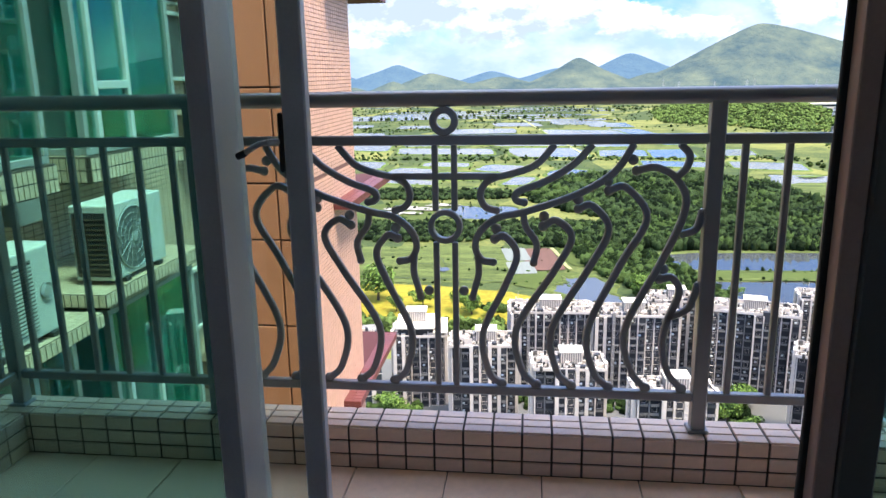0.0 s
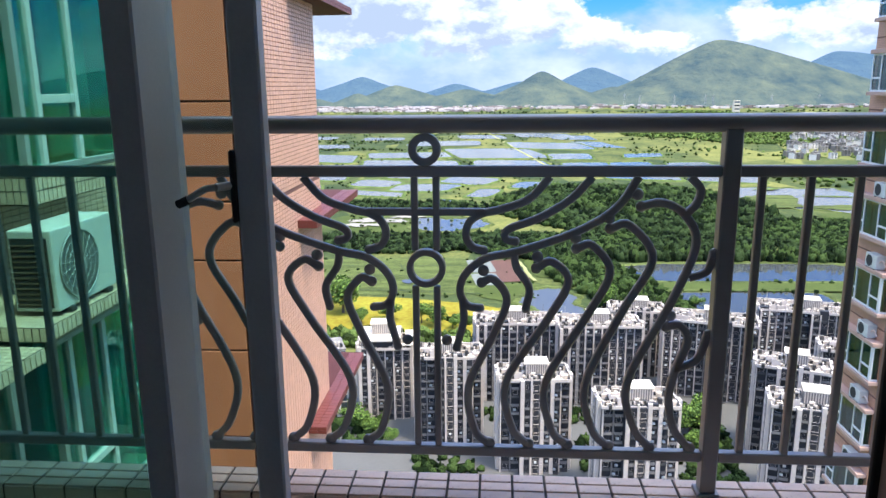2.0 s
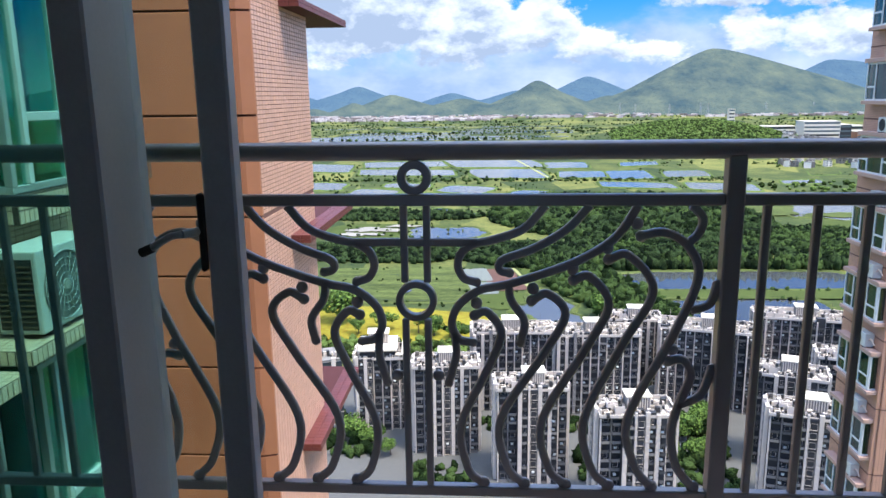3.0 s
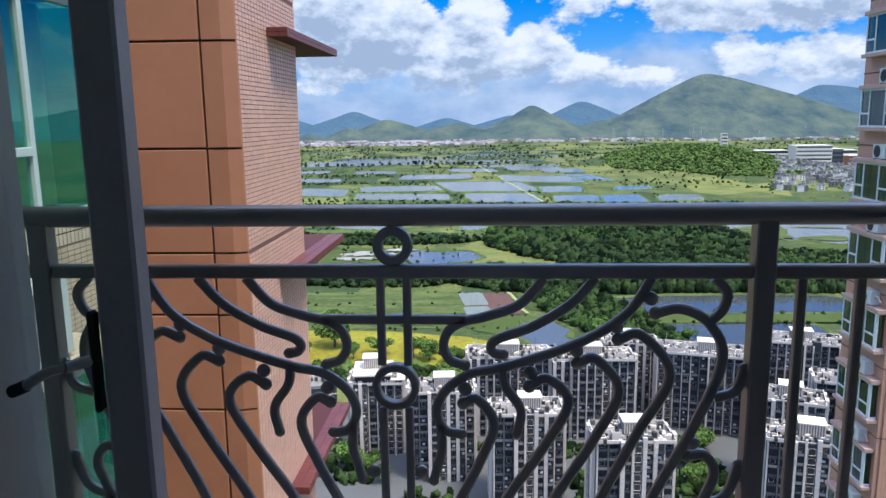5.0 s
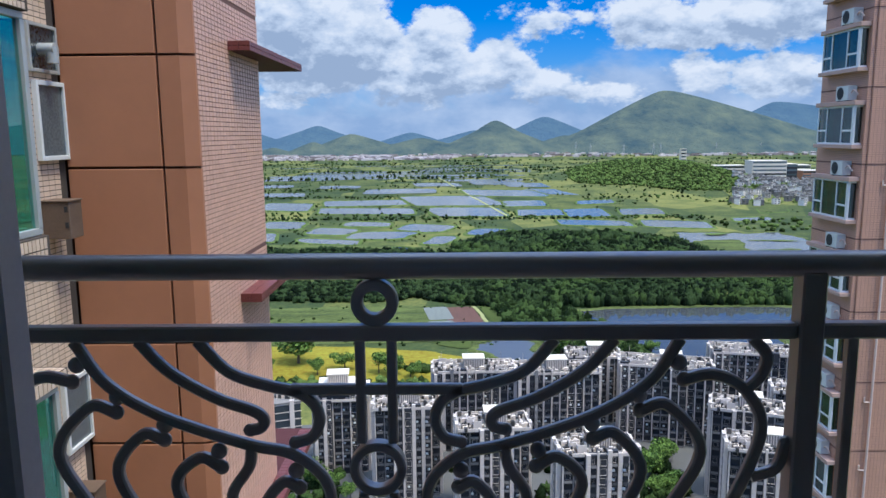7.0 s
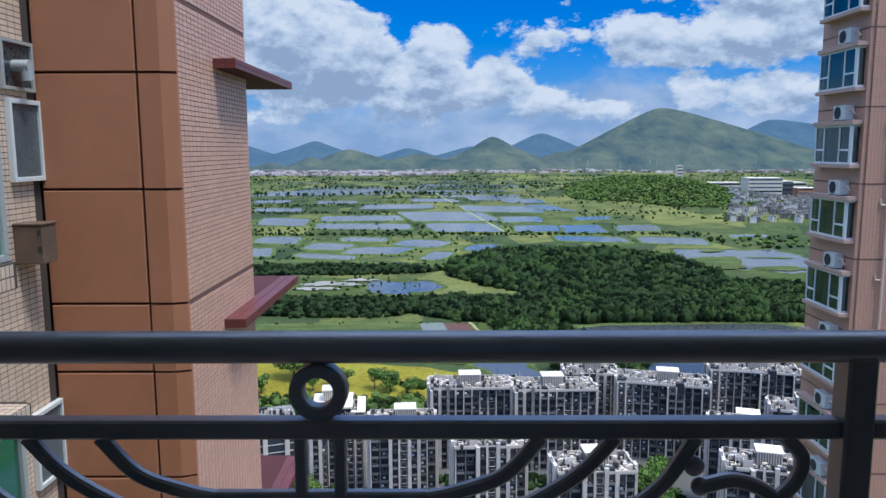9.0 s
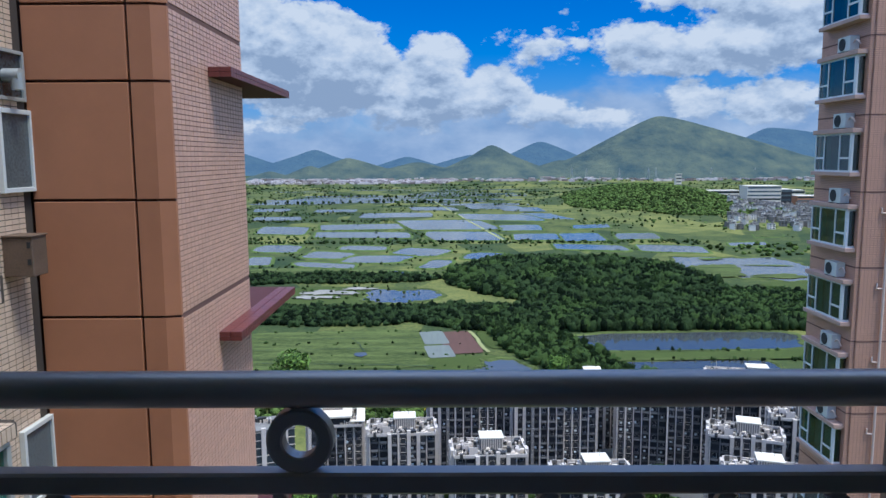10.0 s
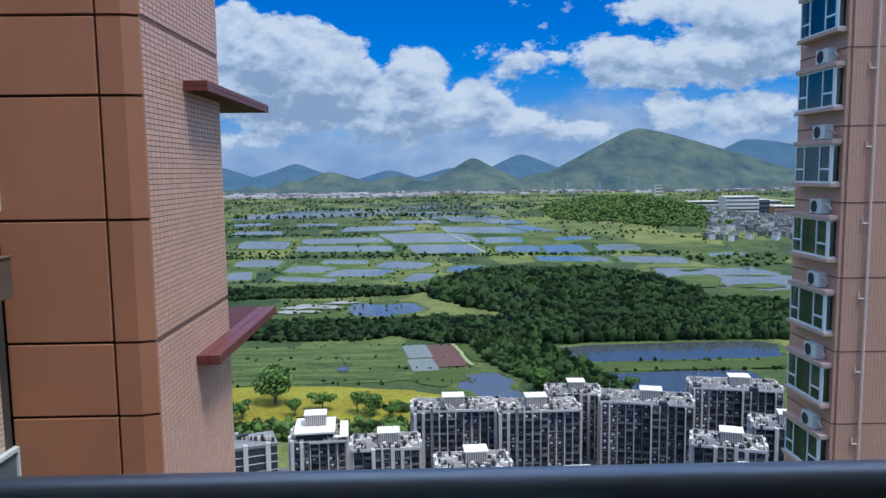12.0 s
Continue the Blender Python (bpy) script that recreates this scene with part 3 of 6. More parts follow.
def clad_panel(x0, x1, z0, z1):
    bm = bmesh.new()
    box(bm, x0 + 0.006, 5.43, z0 + 0.012, x1 - 0.024, 5.475, z1 - 0.012, 0.005)
    part("panel", bm, CLADDING, wall_clad)


def clad_corner(z0, z1):
    """The last panel folds back round the corner."""
    bm = bmesh.new()
    z0, z1 = z0 + 0.012, z1 - 0.012
    out = [(-2.534, 5.43), (-2.336, 5.43), (-2.210, 5.478), (-2.204, 5.505), (-2.25, 5.505), (-2.36, 5.475), (-2.534, 5.475)]
    lo, hi = [bm.verts.new((x, y, z0)) for x, y in out], [bm.verts.new((x, y, z1)) for x, y in out]
    bm.faces.new(lo), bm.faces.new(hi)
    for i in range(len(out)):
        j = (i + 1) % len(out)
        bm.faces.new((lo[i], lo[j], hi[j], hi[i]))
    part("corner_panel", bm, CLADDING, wall_clad)


levels = sorted(z + STOREY * k for z in JOINTS for k in range(-5, 4))
for z0, z1 in zip(levels, levels[1:]):
    clad_panel(-3.46, -2.536, z0, z1)
    clad_corner(z0, z1)


def hood(z):
    ob = thing("window_hood", "maroon tiled concrete hood on the salmon wall", "hood", (WX, 6.52, z), "window hoods of the tower")
    L, W, T = 2.75, 0.235, 0.10
    bm = bmesh.new()
    box(bm, -0.004, 0.006, -T / 2 + 0.005, W - 0.006, L, T / 2 - 0.006)
    box(bm, -1.6, 1.25, -T / 2 + 0.005, -0.0045, L, T / 2 - 0.006)
    part("slab", bm, GROUT_RED, ob)
    top = block_mesh("tile", W / 2 - 0.006, 0.089, 0.008, 0.0015, TILE_RED)
    n = int(L / 0.093)
    for i in range(n):
        for j in range(2):
            piece("tile", top, ob, (W * (j + 0.5) / 2, 0.046 + i * 0.093, T / 2 - 0.003))
    side = block_mesh("tile", 0.008, 0.089, T / 2 - 0.004, 0.0015, TILE_RED)
    for i in range(n):
        for j in (-1, 1):
            piece("tile", side, ob, (W - 0.003, 0.046 + i * 0.093, j * T / 4))
    front = block_mesh("tile", W / 2 - 0.006, 0.008, T / 2 - 0.004, 0.0015, TILE_RED)
    for i in range(2):
        for j in (-1, 1):
            piece("tile", front, ob, (W * (i + 0.5) / 2, 0.003, j * T / 4))
    return ob


for k in (2.40, 2.40 - STOREY, 2.40 - 2 * STOREY, 2.40 - 3 * STOREY):
    hood(k)

# ---- concave wing facing right: cream tiles, bays, air conditioners ----
LX = -3.47
wall_left = thing("wall_left", "cream tiled facade with bay windows and ledges", "wall", kind="structure")
bm = bmesh.new()
box(bm, -9.0, -0.85, -115, LX - 0.006, 5.43, 7.5)
part("core", bm, GROUT_GREY, wall_left)


def tile_field(parent, material, origin, u, v, nrm, nu, nv, tu, tv, gap, thick, name="tiles", skip=None, single=None):
    """Flat tiles over a field, as one joined sheet of separate slabs; those for which single(i, j) holds become pieces."""
    o, u, v, nrm = Vector(origin), Vector(u), Vector(v), Vector(nrm)
    verts, faces = [], []
    rnd = random.Random(int(abs(o.x * 91 + o.y * 57 + o.z * 13) * 10))
    me = None
    if single:
        bm = bmesh.new()
        q = [o * 0 + u * a + v * b for a, b in ((-0.5 * (tu - gap), -0.5 * (tv - gap)), (0.5 * (tu - gap), -0.5 * (tv - gap)), (0.5 * (tu - gap), 0.5 * (tv - gap)), (-0.5 * (tu - gap), 0.5 * (tv - gap)))]
        lo, hi = [bm.verts.new(p - nrm * 0.004) for p in q], [bm.verts.new(p * 0.97 + nrm * thick) for p in q]
        bm.faces.new(hi)
        for i in range(4):
            bm.faces.new((lo[i], lo[(i + 1) % 4], hi[(i + 1) % 4], hi[i]))
        me = mesh_of(bm, "tile", material)
    for i in range(nu):
        for j in range(nv):
            c = o + u * (tu * (i + 0.5)) + v * (tv * (j + 0.5))
            if skip and skip(c):
                continue
            if single and single(c):
                ob = new("tile", me)
                ob.parent = parent
                ob.location = c
                continue
            k = len(verts)
            d = thick + rnd.uniform(-0.0006, 0.0006)
            for s, h in ((1.0, -0.004), (0.97, d)):
                for a, b in ((-1, -1), (1, -1), (1, 1), (-1, 1)):
                    verts.append(c + u * (a * 0.5 * (tu - gap) * s) + v * (b * 0.5 * (tv - gap) * s) + nrm * h)
            faces.append((k + 4, k + 5, k + 6, k + 7))
            for a in range(4):
                faces.append((k + a, k + (a + 1) % 4, k + 4 + (a + 1) % 4, k + 4 + a))
    if verts:
        m = bpy.data.meshes.new(name)
        m.from_pydata([tuple(p) for p in verts], [], faces)
        m.materials.append(material)
        ob = new(name, m)
        ob.parent = parent
        tagged(ob, kind="stuff")


def curtain(parent, x, y0, y1, z0, z1, material, wave=0.025, name="curtain"):
    bm = bmesh.new()
    n = max(8, int((y1 - y0) / 0.022))
    rows = []
    for k, z in enumerate((z0, (z0 + z1) / 2, z1)):
        rows.append([bm.verts.new((x + wave * math.sin(i * 1.25 + 0.6 * math.sin(i * 0.31)) * (1.1 - 0.3 * k), y0 + (y1 - y0) * i / n, z)) for i in range(n + 1)])
    for a, b in zip(rows, rows[1:]):
        for i in range(n):
            bm.faces.new((a[i], a[i + 1], b[i + 1], b[i]))
    me = mesh_of(bm, name, material, smooth=True)
    ob = new(name, me)
    ob.parent = parent
    mod = ob.modifiers.new("thickness", "SOLIDIFY")
    mod.thickness = 0.004
    return ob


def bay(y0, y1, zb, label, splits, curtains):
    """A bay window: tiled sill box, frame of mullions and transoms, tinted panes, end panes and a head box."""
    xo = -2.86
    zt = zb + 1.58
    ob = thing("bay_window", label, "bay window", (0, 0, 0), "bay windows of the left wing")
    bm = bmesh.new()
    box(bm, LX - 0.05, y0 - 0.02, zb - 0.20, xo + 0.03, y1 + 0.02, zb - 0.006, 0.004)
    box(bm, LX - 0.05, y0 - 0.02, zt + 0.006, xo + 0.03, y1 + 0.02, zt + 0.13, 0.004)
    part("ledge", bm, GROUT_GREY, ob)
    nt = int((y1 - y0 + 0.04) / 0.05)
    for zz, hh in ((zb - 0.195, 0.18), (zt + 0.01, 0.11)):
        tile_field(ob, TILE_CREAM, (xo + 0.03, y0 - 0.02, zz), (0, 1, 0), (0, 0, 1), (1, 0, 0), nt, 2, 0.05, hh / 2, 0.009, 0.005)
    tile_field(ob, TILE_CREAM, (LX, y0 - 0.02, zb - 0.195), (1, 0, 0), (0, 0, 1), (0, -1, 0), 12, 2, 0.05, 0.09, 0.009, 0.005)
    tile_field(ob, TILE_CREAM, (LX, y0 - 0.02, zb - 0.006), (1, 0, 0), (0, 1, 0), (0, 0, 1), 12, nt, 0.05, 0.05, 0.006, 0.003)

    def bar(a, b, mat=GREY_FRAME, name="mullion"):
        bm = bmesh.new()
        box(bm, *a, *b, 0.004)
        part(name, bm, mat, ob)

    bar((xo - 0.05, y0, zb), (xo, y1, zb + 0.05), name="frame")
    bar((xo - 0.05, y0, zt - 0.05), (xo, y1, zt), name="frame")
    bar((LX, y0, zb), (xo - 0.05, y0 + 0.045, zb + 0.05), name="frame")
    bar((LX, y1 - 0.045, zb), (xo - 0.05, y1, zb + 0.05), name="frame")
    edges = [y0, *splits, y1]
    for y in edges:
        yy = min(max(y, y0 + 0.025), y1 - 0.025)
        bar((xo - 0.055, yy - 0.025, zb + 0.05), (xo + 0.004, yy + 0.025, zt - 0.05), WHITE_FRAME if y not in (y0, y1) else GREY_FRAME)
    for i, (a, b) in enumerate(zip(edges, edges[1:])):
        bm = bmesh.new()
        box(bm, xo - 0.03, a + 0.02, zb + 0.045, xo - 0.024, b - 0.02, zt - 0.045)
        g = part("pane", bm, GLASS_BAY, ob, "teal tinted glass")
        g.visible_shadow = False
        if i == 1:
            bar((xo - 0.05, a + 0.02, zb + 0.46), (xo + 0.008, b - 0.02, zb + 0.52), WHITE_FRAME, "transom")
    for y in (y0 + 0.02, y1 - 0.02):
        bm = bmesh.new()
        box(bm, LX + 0.01, y - 0.003, zb + 0.045, xo - 0.05, y + 0.003, zt - 0.045)
        g = part("pane", bm, GLASS_BAY, ob)
        g.visible_shadow = False
    for a, b in curtains:
        curtain(ob, LX + 0.32, a, b, zb + 0.06, zt - 0.02, CURTAIN)
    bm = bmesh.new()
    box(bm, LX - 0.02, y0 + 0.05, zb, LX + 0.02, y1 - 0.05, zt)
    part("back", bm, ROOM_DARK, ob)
    return ob


for k in (0, -1, -2):
    z = 0.75 + STOREY * k
    bay(0.25, 2.06, z, "grey framed bay window with teal glass and pale curtains", [0.7, 1.15, 1.62], [(0.4, 1.0), (1.35, 2.0)])
    bay(2.48, 3.88, z, "white framed bay window with teal glass and drawn curtain", [2.69, 3.14], [(2.7, 3.05), (3.2, 3.84)])
# piers between the bays, the shade of the recess in their colour
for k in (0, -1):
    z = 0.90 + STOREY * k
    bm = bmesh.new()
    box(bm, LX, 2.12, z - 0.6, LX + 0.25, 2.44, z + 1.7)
    part("pier", bm, ROOM_DARK, wall_left, "recessed pier coloured dim for the recess shade")


def ledge(y0, y1, z, x1):
    ob = thing("ledge", "cream tiled air conditioner ledge on the facade", "ledge", (0, 0, z), "air conditioner ledges", "structure")
    bm = bmesh.new()
    box(bm, LX - 0.02, y0, -0.10, x1, y1, -0.004, 0.003)
    part("slab", bm, GROUT_GREY, ob)
    ny, nx = int((y1 - y0) / 0.05), int((x1 - LX) / 0.05)
    tile_field(ob, TILE_CREAM, (x1, y0, -0.098), (0, 1, 0), (0, 0, 1), (1, 0, 0), ny, 1, 0.05, 0.094, 0.009, 0.005)
    tile_field(ob, TILE_CREAM, (LX, y0, -0.098), (1, 0, 0), (0, 0, 1), (0, -1, 0), nx, 1, 0.05, 0.094, 0.009, 0.005)
    tile_field(ob, TILE_CREAM, (LX, y0, -0.004), (1, 0, 0), (0, 1, 0), (0, 0, 1), nx, ny, 0.05, 0.05, 0.006, 0.002)


def air_conditioner(place, label, w=0.72, d=0.29, h=0.56, turn=0, group="air conditioners of the left wing", detail=True, louvre=False, fan=True):
    """An outdoor unit whose fan faces its own +x."""
    ob = thing("air_conditioner", label, "air conditioner", place, group, turn=turn)
    bm = bmesh.new()
    box(bm, -d, -w / 2, 0.03, 0, w / 2, h, 0.012, 2)
    part("casing", bm, AC_WHITE, ob)
    r, fy, fz = h * 0.40, -w * 0.12, h * 0.52
    if not fan:
        r = 0.05
        fy = w * 0.3
    bm = bmesh.new()
    rod(bm, (0.001, fy, fz), (0.006, fy, fz), r, 36)
    part("fan_recess", bm, AC_RECESS if detail else AC_DARK, ob)
    bm = bmesh.new()
    for k in (1.0, 0.78, 0.56, 0.34):
        n = 32 if detail else 16
        pts = [(fy + r * k * math.cos(2 * math.pi * i / n), fz + r * k * math.sin(2 * math.pi * i / n)) for i in range(n)]
        for i in range(n):
            a, b = pts[i], pts[(i + 1) % n]
            rod(bm, (0.011, a[0], a[1]), (0.011, b[0], b[1]), 0.004 if k == 1.0 else 0.0022, 4)
    for i in range(18 if detail else 8):
        a = 2 * math.pi * i / (18 if detail else 8)
        rod(bm, (0.012, fy + 0.03 * math.cos(a), fz + 0.03 * math.sin(a)), (0.011, fy + r * math.cos(a + 0.5), fz + r * math.sin(a + 0.5)), 0.0022, 4)
    rod(bm, (0.006, fy, fz), (0.016, fy, fz), 0.034, 16)
    part("fan_guard", bm, GREY_FRAME if detail else AC_DARK, ob)
    if louvre or detail:
        bm = bmesh.new()
        box(bm, -d + 0.02, -w / 2 - 0.004, 0.06, -0.03, -w / 2 + 0.002, h - 0.05)
        part("side_grille", bm, AC_DARK, ob)
        bm = bmesh.new()
        for i in range(12):
            z = 0.075 + i * (h - 0.14) / 12
            box(bm, -d + 0.02, -w / 2 - 0.009, z, -0.03, -w / 2 - 0.0045, z + 0.008)
        part("side_slats", bm, STEEL_BROWN, ob)
    if not fan:
        bm = bmesh.new()
        box(bm, 0.0005, -w / 2 + 0.03, 0.08, 0.004, w * 0.16, h - 0.06)
        part("front_grille", bm, AC_DARK, ob)
        bm = bmesh.new()
        for i in range(18):
            z = 0.09 + i * (h - 0.16) / 18
            box(bm, 0.0045, -w / 2 + 0.03, z, 0.012, w * 0.16, z + 0.010)
        part("front_slats", bm, AC_WHITE, ob)
    for y in (-w * 0.32, w * 0.32):
        bm = bmesh.new()
        box(bm, -d + 0.01, y - 0.03, 0, 0.02, y + 0.03, 0.034, 0.003)
        part("foot", bm, AC_DARK, ob)
    return ob


for k in (0, -1):
    ledge(1.95, 3.42, -0.115 + STOREY * k, -2.52)
    ledge(0.4, 1.90, -0.22 + STOREY * k, -2.52)
air_conditioner((-2.56, 2.52, -0.115), "white air conditioner with round fan on a tiled ledge")
air_conditioner((-2.56, 1.22, -0.22), "white air conditioner with side grille on a tiled ledge", louvre=True, fan=False)

# small casement window near the inner corner, left open, and the metal flue box under it
casement = thing("casement_window", "white framed small window standing ajar in the cream wall", "window", (LX, 4.97, 1.25))
bm = bmesh.new()
for b in ((0, 0, 0, 0.05, 0.035, 0.70), (0, 0.44, 0, 0.05, 0.475, 0.70), (0, 0.035, 0, 0.05, 0.44, 0.04), (0, 0.035, 0.66, 0.05, 0.44, 0.70)):
    box(bm, *b, 0.003)
part("frame", bm, WHITE_FRAME, casement)
bm = bmesh.new()
box(bm, 0.02, 0.03, 0.035, 0.026, 0.445, 0.665)
part("pane", bm, WINDOW_DARK, casement, "dark glass")
upper = thing("vent_window", "small dark window with a pale flue pipe", "window", (LX, 4.93, 2.02))
bm = bmesh.new()
for b in ((0, 0, 0, 0.04, 0.03, 0.42), (0, 0.44, 0, 0.04, 0.47, 0.42), (0, 0.03, 0, 0.04, 0.44, 0.03), (0, 0.03, 0.39, 0.04, 0.44, 0.42)):
    box(bm, *b, 0.003)
part("frame", bm, GREY_FRAME, upper)
bm = bmesh.new()
box(bm, 0.012, 0.025, 0.025, 0.018, 0.445, 0.395)
part("pane", bm, WINDOW_DARK, upper)
bm = bmesh.new()
rod(bm, (0.01, 0.2, 0.2), (0.16, 0.2, 0.2), 0.055, 18)
rod(bm, (0.13, 0.2, 0.22), (0.13, 0.2, 0.08), 0.05, 18)
part("flue", bm, GREY_FRAME, upper, smooth=True)
for k in (0, -1):
    flue_box = thing("flue_box", "weathered brown metal flue box on the cream wall", "flue box", (LX, 4.95, 0.56 + k * STOREY), "flue boxes")
    bm = bmesh.new()
    box(bm, 0.0, 0, 0, 0.25, 0.22, 0.33, 0.006)
    part("body", bm, STEEL_BROWN, flue_box)
    bm = bmesh.new()
    box(bm, 0, -0.010, 0.33, 0.26, 0.230, 0.345, 0.004)
    part("lid", bm, STEEL_BROWN, flue_box)
    for z in (0.1, 0.24):
        bm = bmesh.new()
        box(bm, 0.205, -0.004, z, 0.235, -0.0005, z + 0.05)
        part("hinge", bm, AC_DARK, flue_box)
for k in (-1, -2):
    w = copy_thing(casement, pose(LX, 4.97, 1.25 + STOREY * k))

# ---- the plain ----
GZ = -115.0


def ground_material():
    m, n, l, b = principled("wetland ground")
    tc = n.new("ShaderNodeTexCoord")

    def noise_at(scale, detail=5.0):
        t = n.new("ShaderNodeTexNoise")
        t.inputs["Scale"].default_value, t.inputs["Detail"].default_value = scale, detail
        l.new(tc.outputs["Object"], t.inputs["Vector"])
        return t.outputs["Fac"]

    mp = n.new("ShaderNodeMapping")
    mp.inputs["Rotation"].default_value = (0, 0, 0.3)
    mp.inputs["Scale"].default_value = (1, 0.45, 1)
    l.new(tc.outputs["Object"], mp.inputs[0])
    v = n.new("ShaderNodeTexVoronoi")
    v.inputs["Scale"].default_value = 0.014
    l.new(mp.outputs[0], v.inputs["Vector"])
    sep = n.new("ShaderNodeSeparateColor")
    l.new(v.outputs["Color"], sep.inputs[0])
    mix = n.new("ShaderNodeMix")
    mix.inputs[0].default_value = 0.6
    l.new(sep.outputs[0], mix.inputs[2]), l.new(noise_at(0.03), mix.inputs[3])
    mix2 = n.new("ShaderNodeMix")
    mix2.inputs[0].default_value = 0.35
    l.new(mix.outputs[0], mix2.inputs[2]), l.new(noise_at(0.35, 8), mix2.inputs[3])
    r = n.new("ShaderNodeValToRGB")
    e = r.color_ramp.elements
    e[0].position, e[0].color = 0.30, (0.026, 0.046, 0.02, 1)
    e[1].position, e[1].color = 0.66, (0.185, 0.188, 0.052, 1)
    k = r.color_ramp.elements.new(0.47)
    k.color = (0.068, 0.088, 0.027, 1)
    l.new(mix2.outputs[0], r.inputs[0])
    l.new(r.outputs[0], b.inputs["Base Color"])
    b.inputs["Roughness"].default_value = 0.9
    b.inputs["Specular IOR Level"].default_value = 0.1
    return m


GROUND = ground_material()


def np_mesh(name, verts, faces, material, smooth=False):
    """A mesh from numpy arrays of vertices and triangles or quads."""
    me = bpy.data.meshes.new(name)
    k = faces.shape[1]
    me.vertices.add(len(verts)), me.loops.add(faces.size), me.polygons.add(len(faces))
    me.vertices.foreach_set("co", verts.astype(np.float32).ravel())
    me.loops.foreach_set("vertex_index", faces.astype(np.int32).ravel())
    me.polygons.foreach_set("loop_start", np.arange(0, faces.size, k, dtype=np.int32))
    if smooth:
        me.polygons.foreach_set("use_smooth", np.ones(len(faces), bool))
    me.update(calc_edges=True)
    me.materials.append(material)
    return me


def height_grid(name, x0, x1, y0, y1, step, rise, material, smooth=True):
    xs, ys = np.arange(x0, x1 + step, step), np.arange(y0, y1 + step, step)
    gx, gy = np.meshgrid(xs, ys)
    gz = rise(gx, gy)
    verts = np.stack([gx.ravel(), gy.ravel(), gz.ravel()], 1)
    w = len(xs)
    i = (np.arange(len(ys) - 1)[:, None] * w + np.arange(w - 1)[None]).ravel()
    return new(name, np_mesh(name, verts, np.stack([i, i + 1, i + w + 1, i + w], 1), material, smooth))


HILL_AT = (505, 1820, 165, 420, 46)


def plain(x, y):
    cx, cy, sx, sy, h = HILL_AT
    z = GZ + h * np.exp(-np.abs((x - cx) / sx) ** 2.6 - np.abs((y - cy) / sy) ** 2.4)
    return z + np.clip((y - 2700) / 1500, 0, 1) ** 1.3 * 26


tagged(height_grid("ground", -2600, 3000, -400, 4300, 40, plain, GROUND), "wide green wetland plain of fields and ponds", "ground", kind="structure")

WATER = water("pond water", (0.06, 0.066, 0.066), 0.03)
WATER_BLUE = water("pale pond water", (0.095, 0.103, 0.108), 0.14)
MUD = surface("pale dry mud", (0.27, 0.25, 0.205), 0.9, var=0.35, coarse=0.05, fine=0.4, bump=0.0)
GRASS = surface("mown meadow", (0.040, 0.060, 0.017), 0.9, var=0.4, coarse=0.06, fine=0.9, second=(0.098, 0.120, 0.034), stretch=(0.3, 1.8, 1), spread=0.13, bump=0.0, spec=0.1)
GRASS_LIGHT = surface("bright grass bund", (0.064, 0.086, 0.021), 0.9, var=0.25, coarse=0.05, fine=0.7, bump=0.0, spec=0.1)
GOLD = surface("golden field", (0.28, 0.20, 0.018), 0.9, var=0.35, coarse=0.03, fine=0.4, spread=0.12, bump=0.0, spec=0.1, second=(0.20, 0.19, 0.022))
EARTH = surface("ploughed red brown earth", (0.10, 0.046, 0.03), 0.95, var=0.2, coarse=0.1, fine=1.0, stretch=(3, 0.4, 1), bump=0.0)
NETTING = surface("pale crop netting", (0.15, 0.165, 0.14), 0.8, var=0.2, coarse=0.1, fine=0.8, stretch=(4, 0.6, 1), bump=0.0)
LEAF_BANK = surface("rough grass and reed bank", (0.05, 0.085, 0.024), 0.9, var=0.4, coarse=0.06, fine=0.5, bump=0.0, spec=0.05, second=(0.11, 0.15, 0.04))
TRACK = surface("pale earth track", (0.27, 0.28, 0.10), 0.9, var=0.15, coarse=0.1, fine=1.0, bump=0.0)
CONCRETE = surface("grey concrete paving", (0.10, 0.098, 0.09), 0.9, var=0.15, coarse=0.06, fine=0.8, bump=0.0)


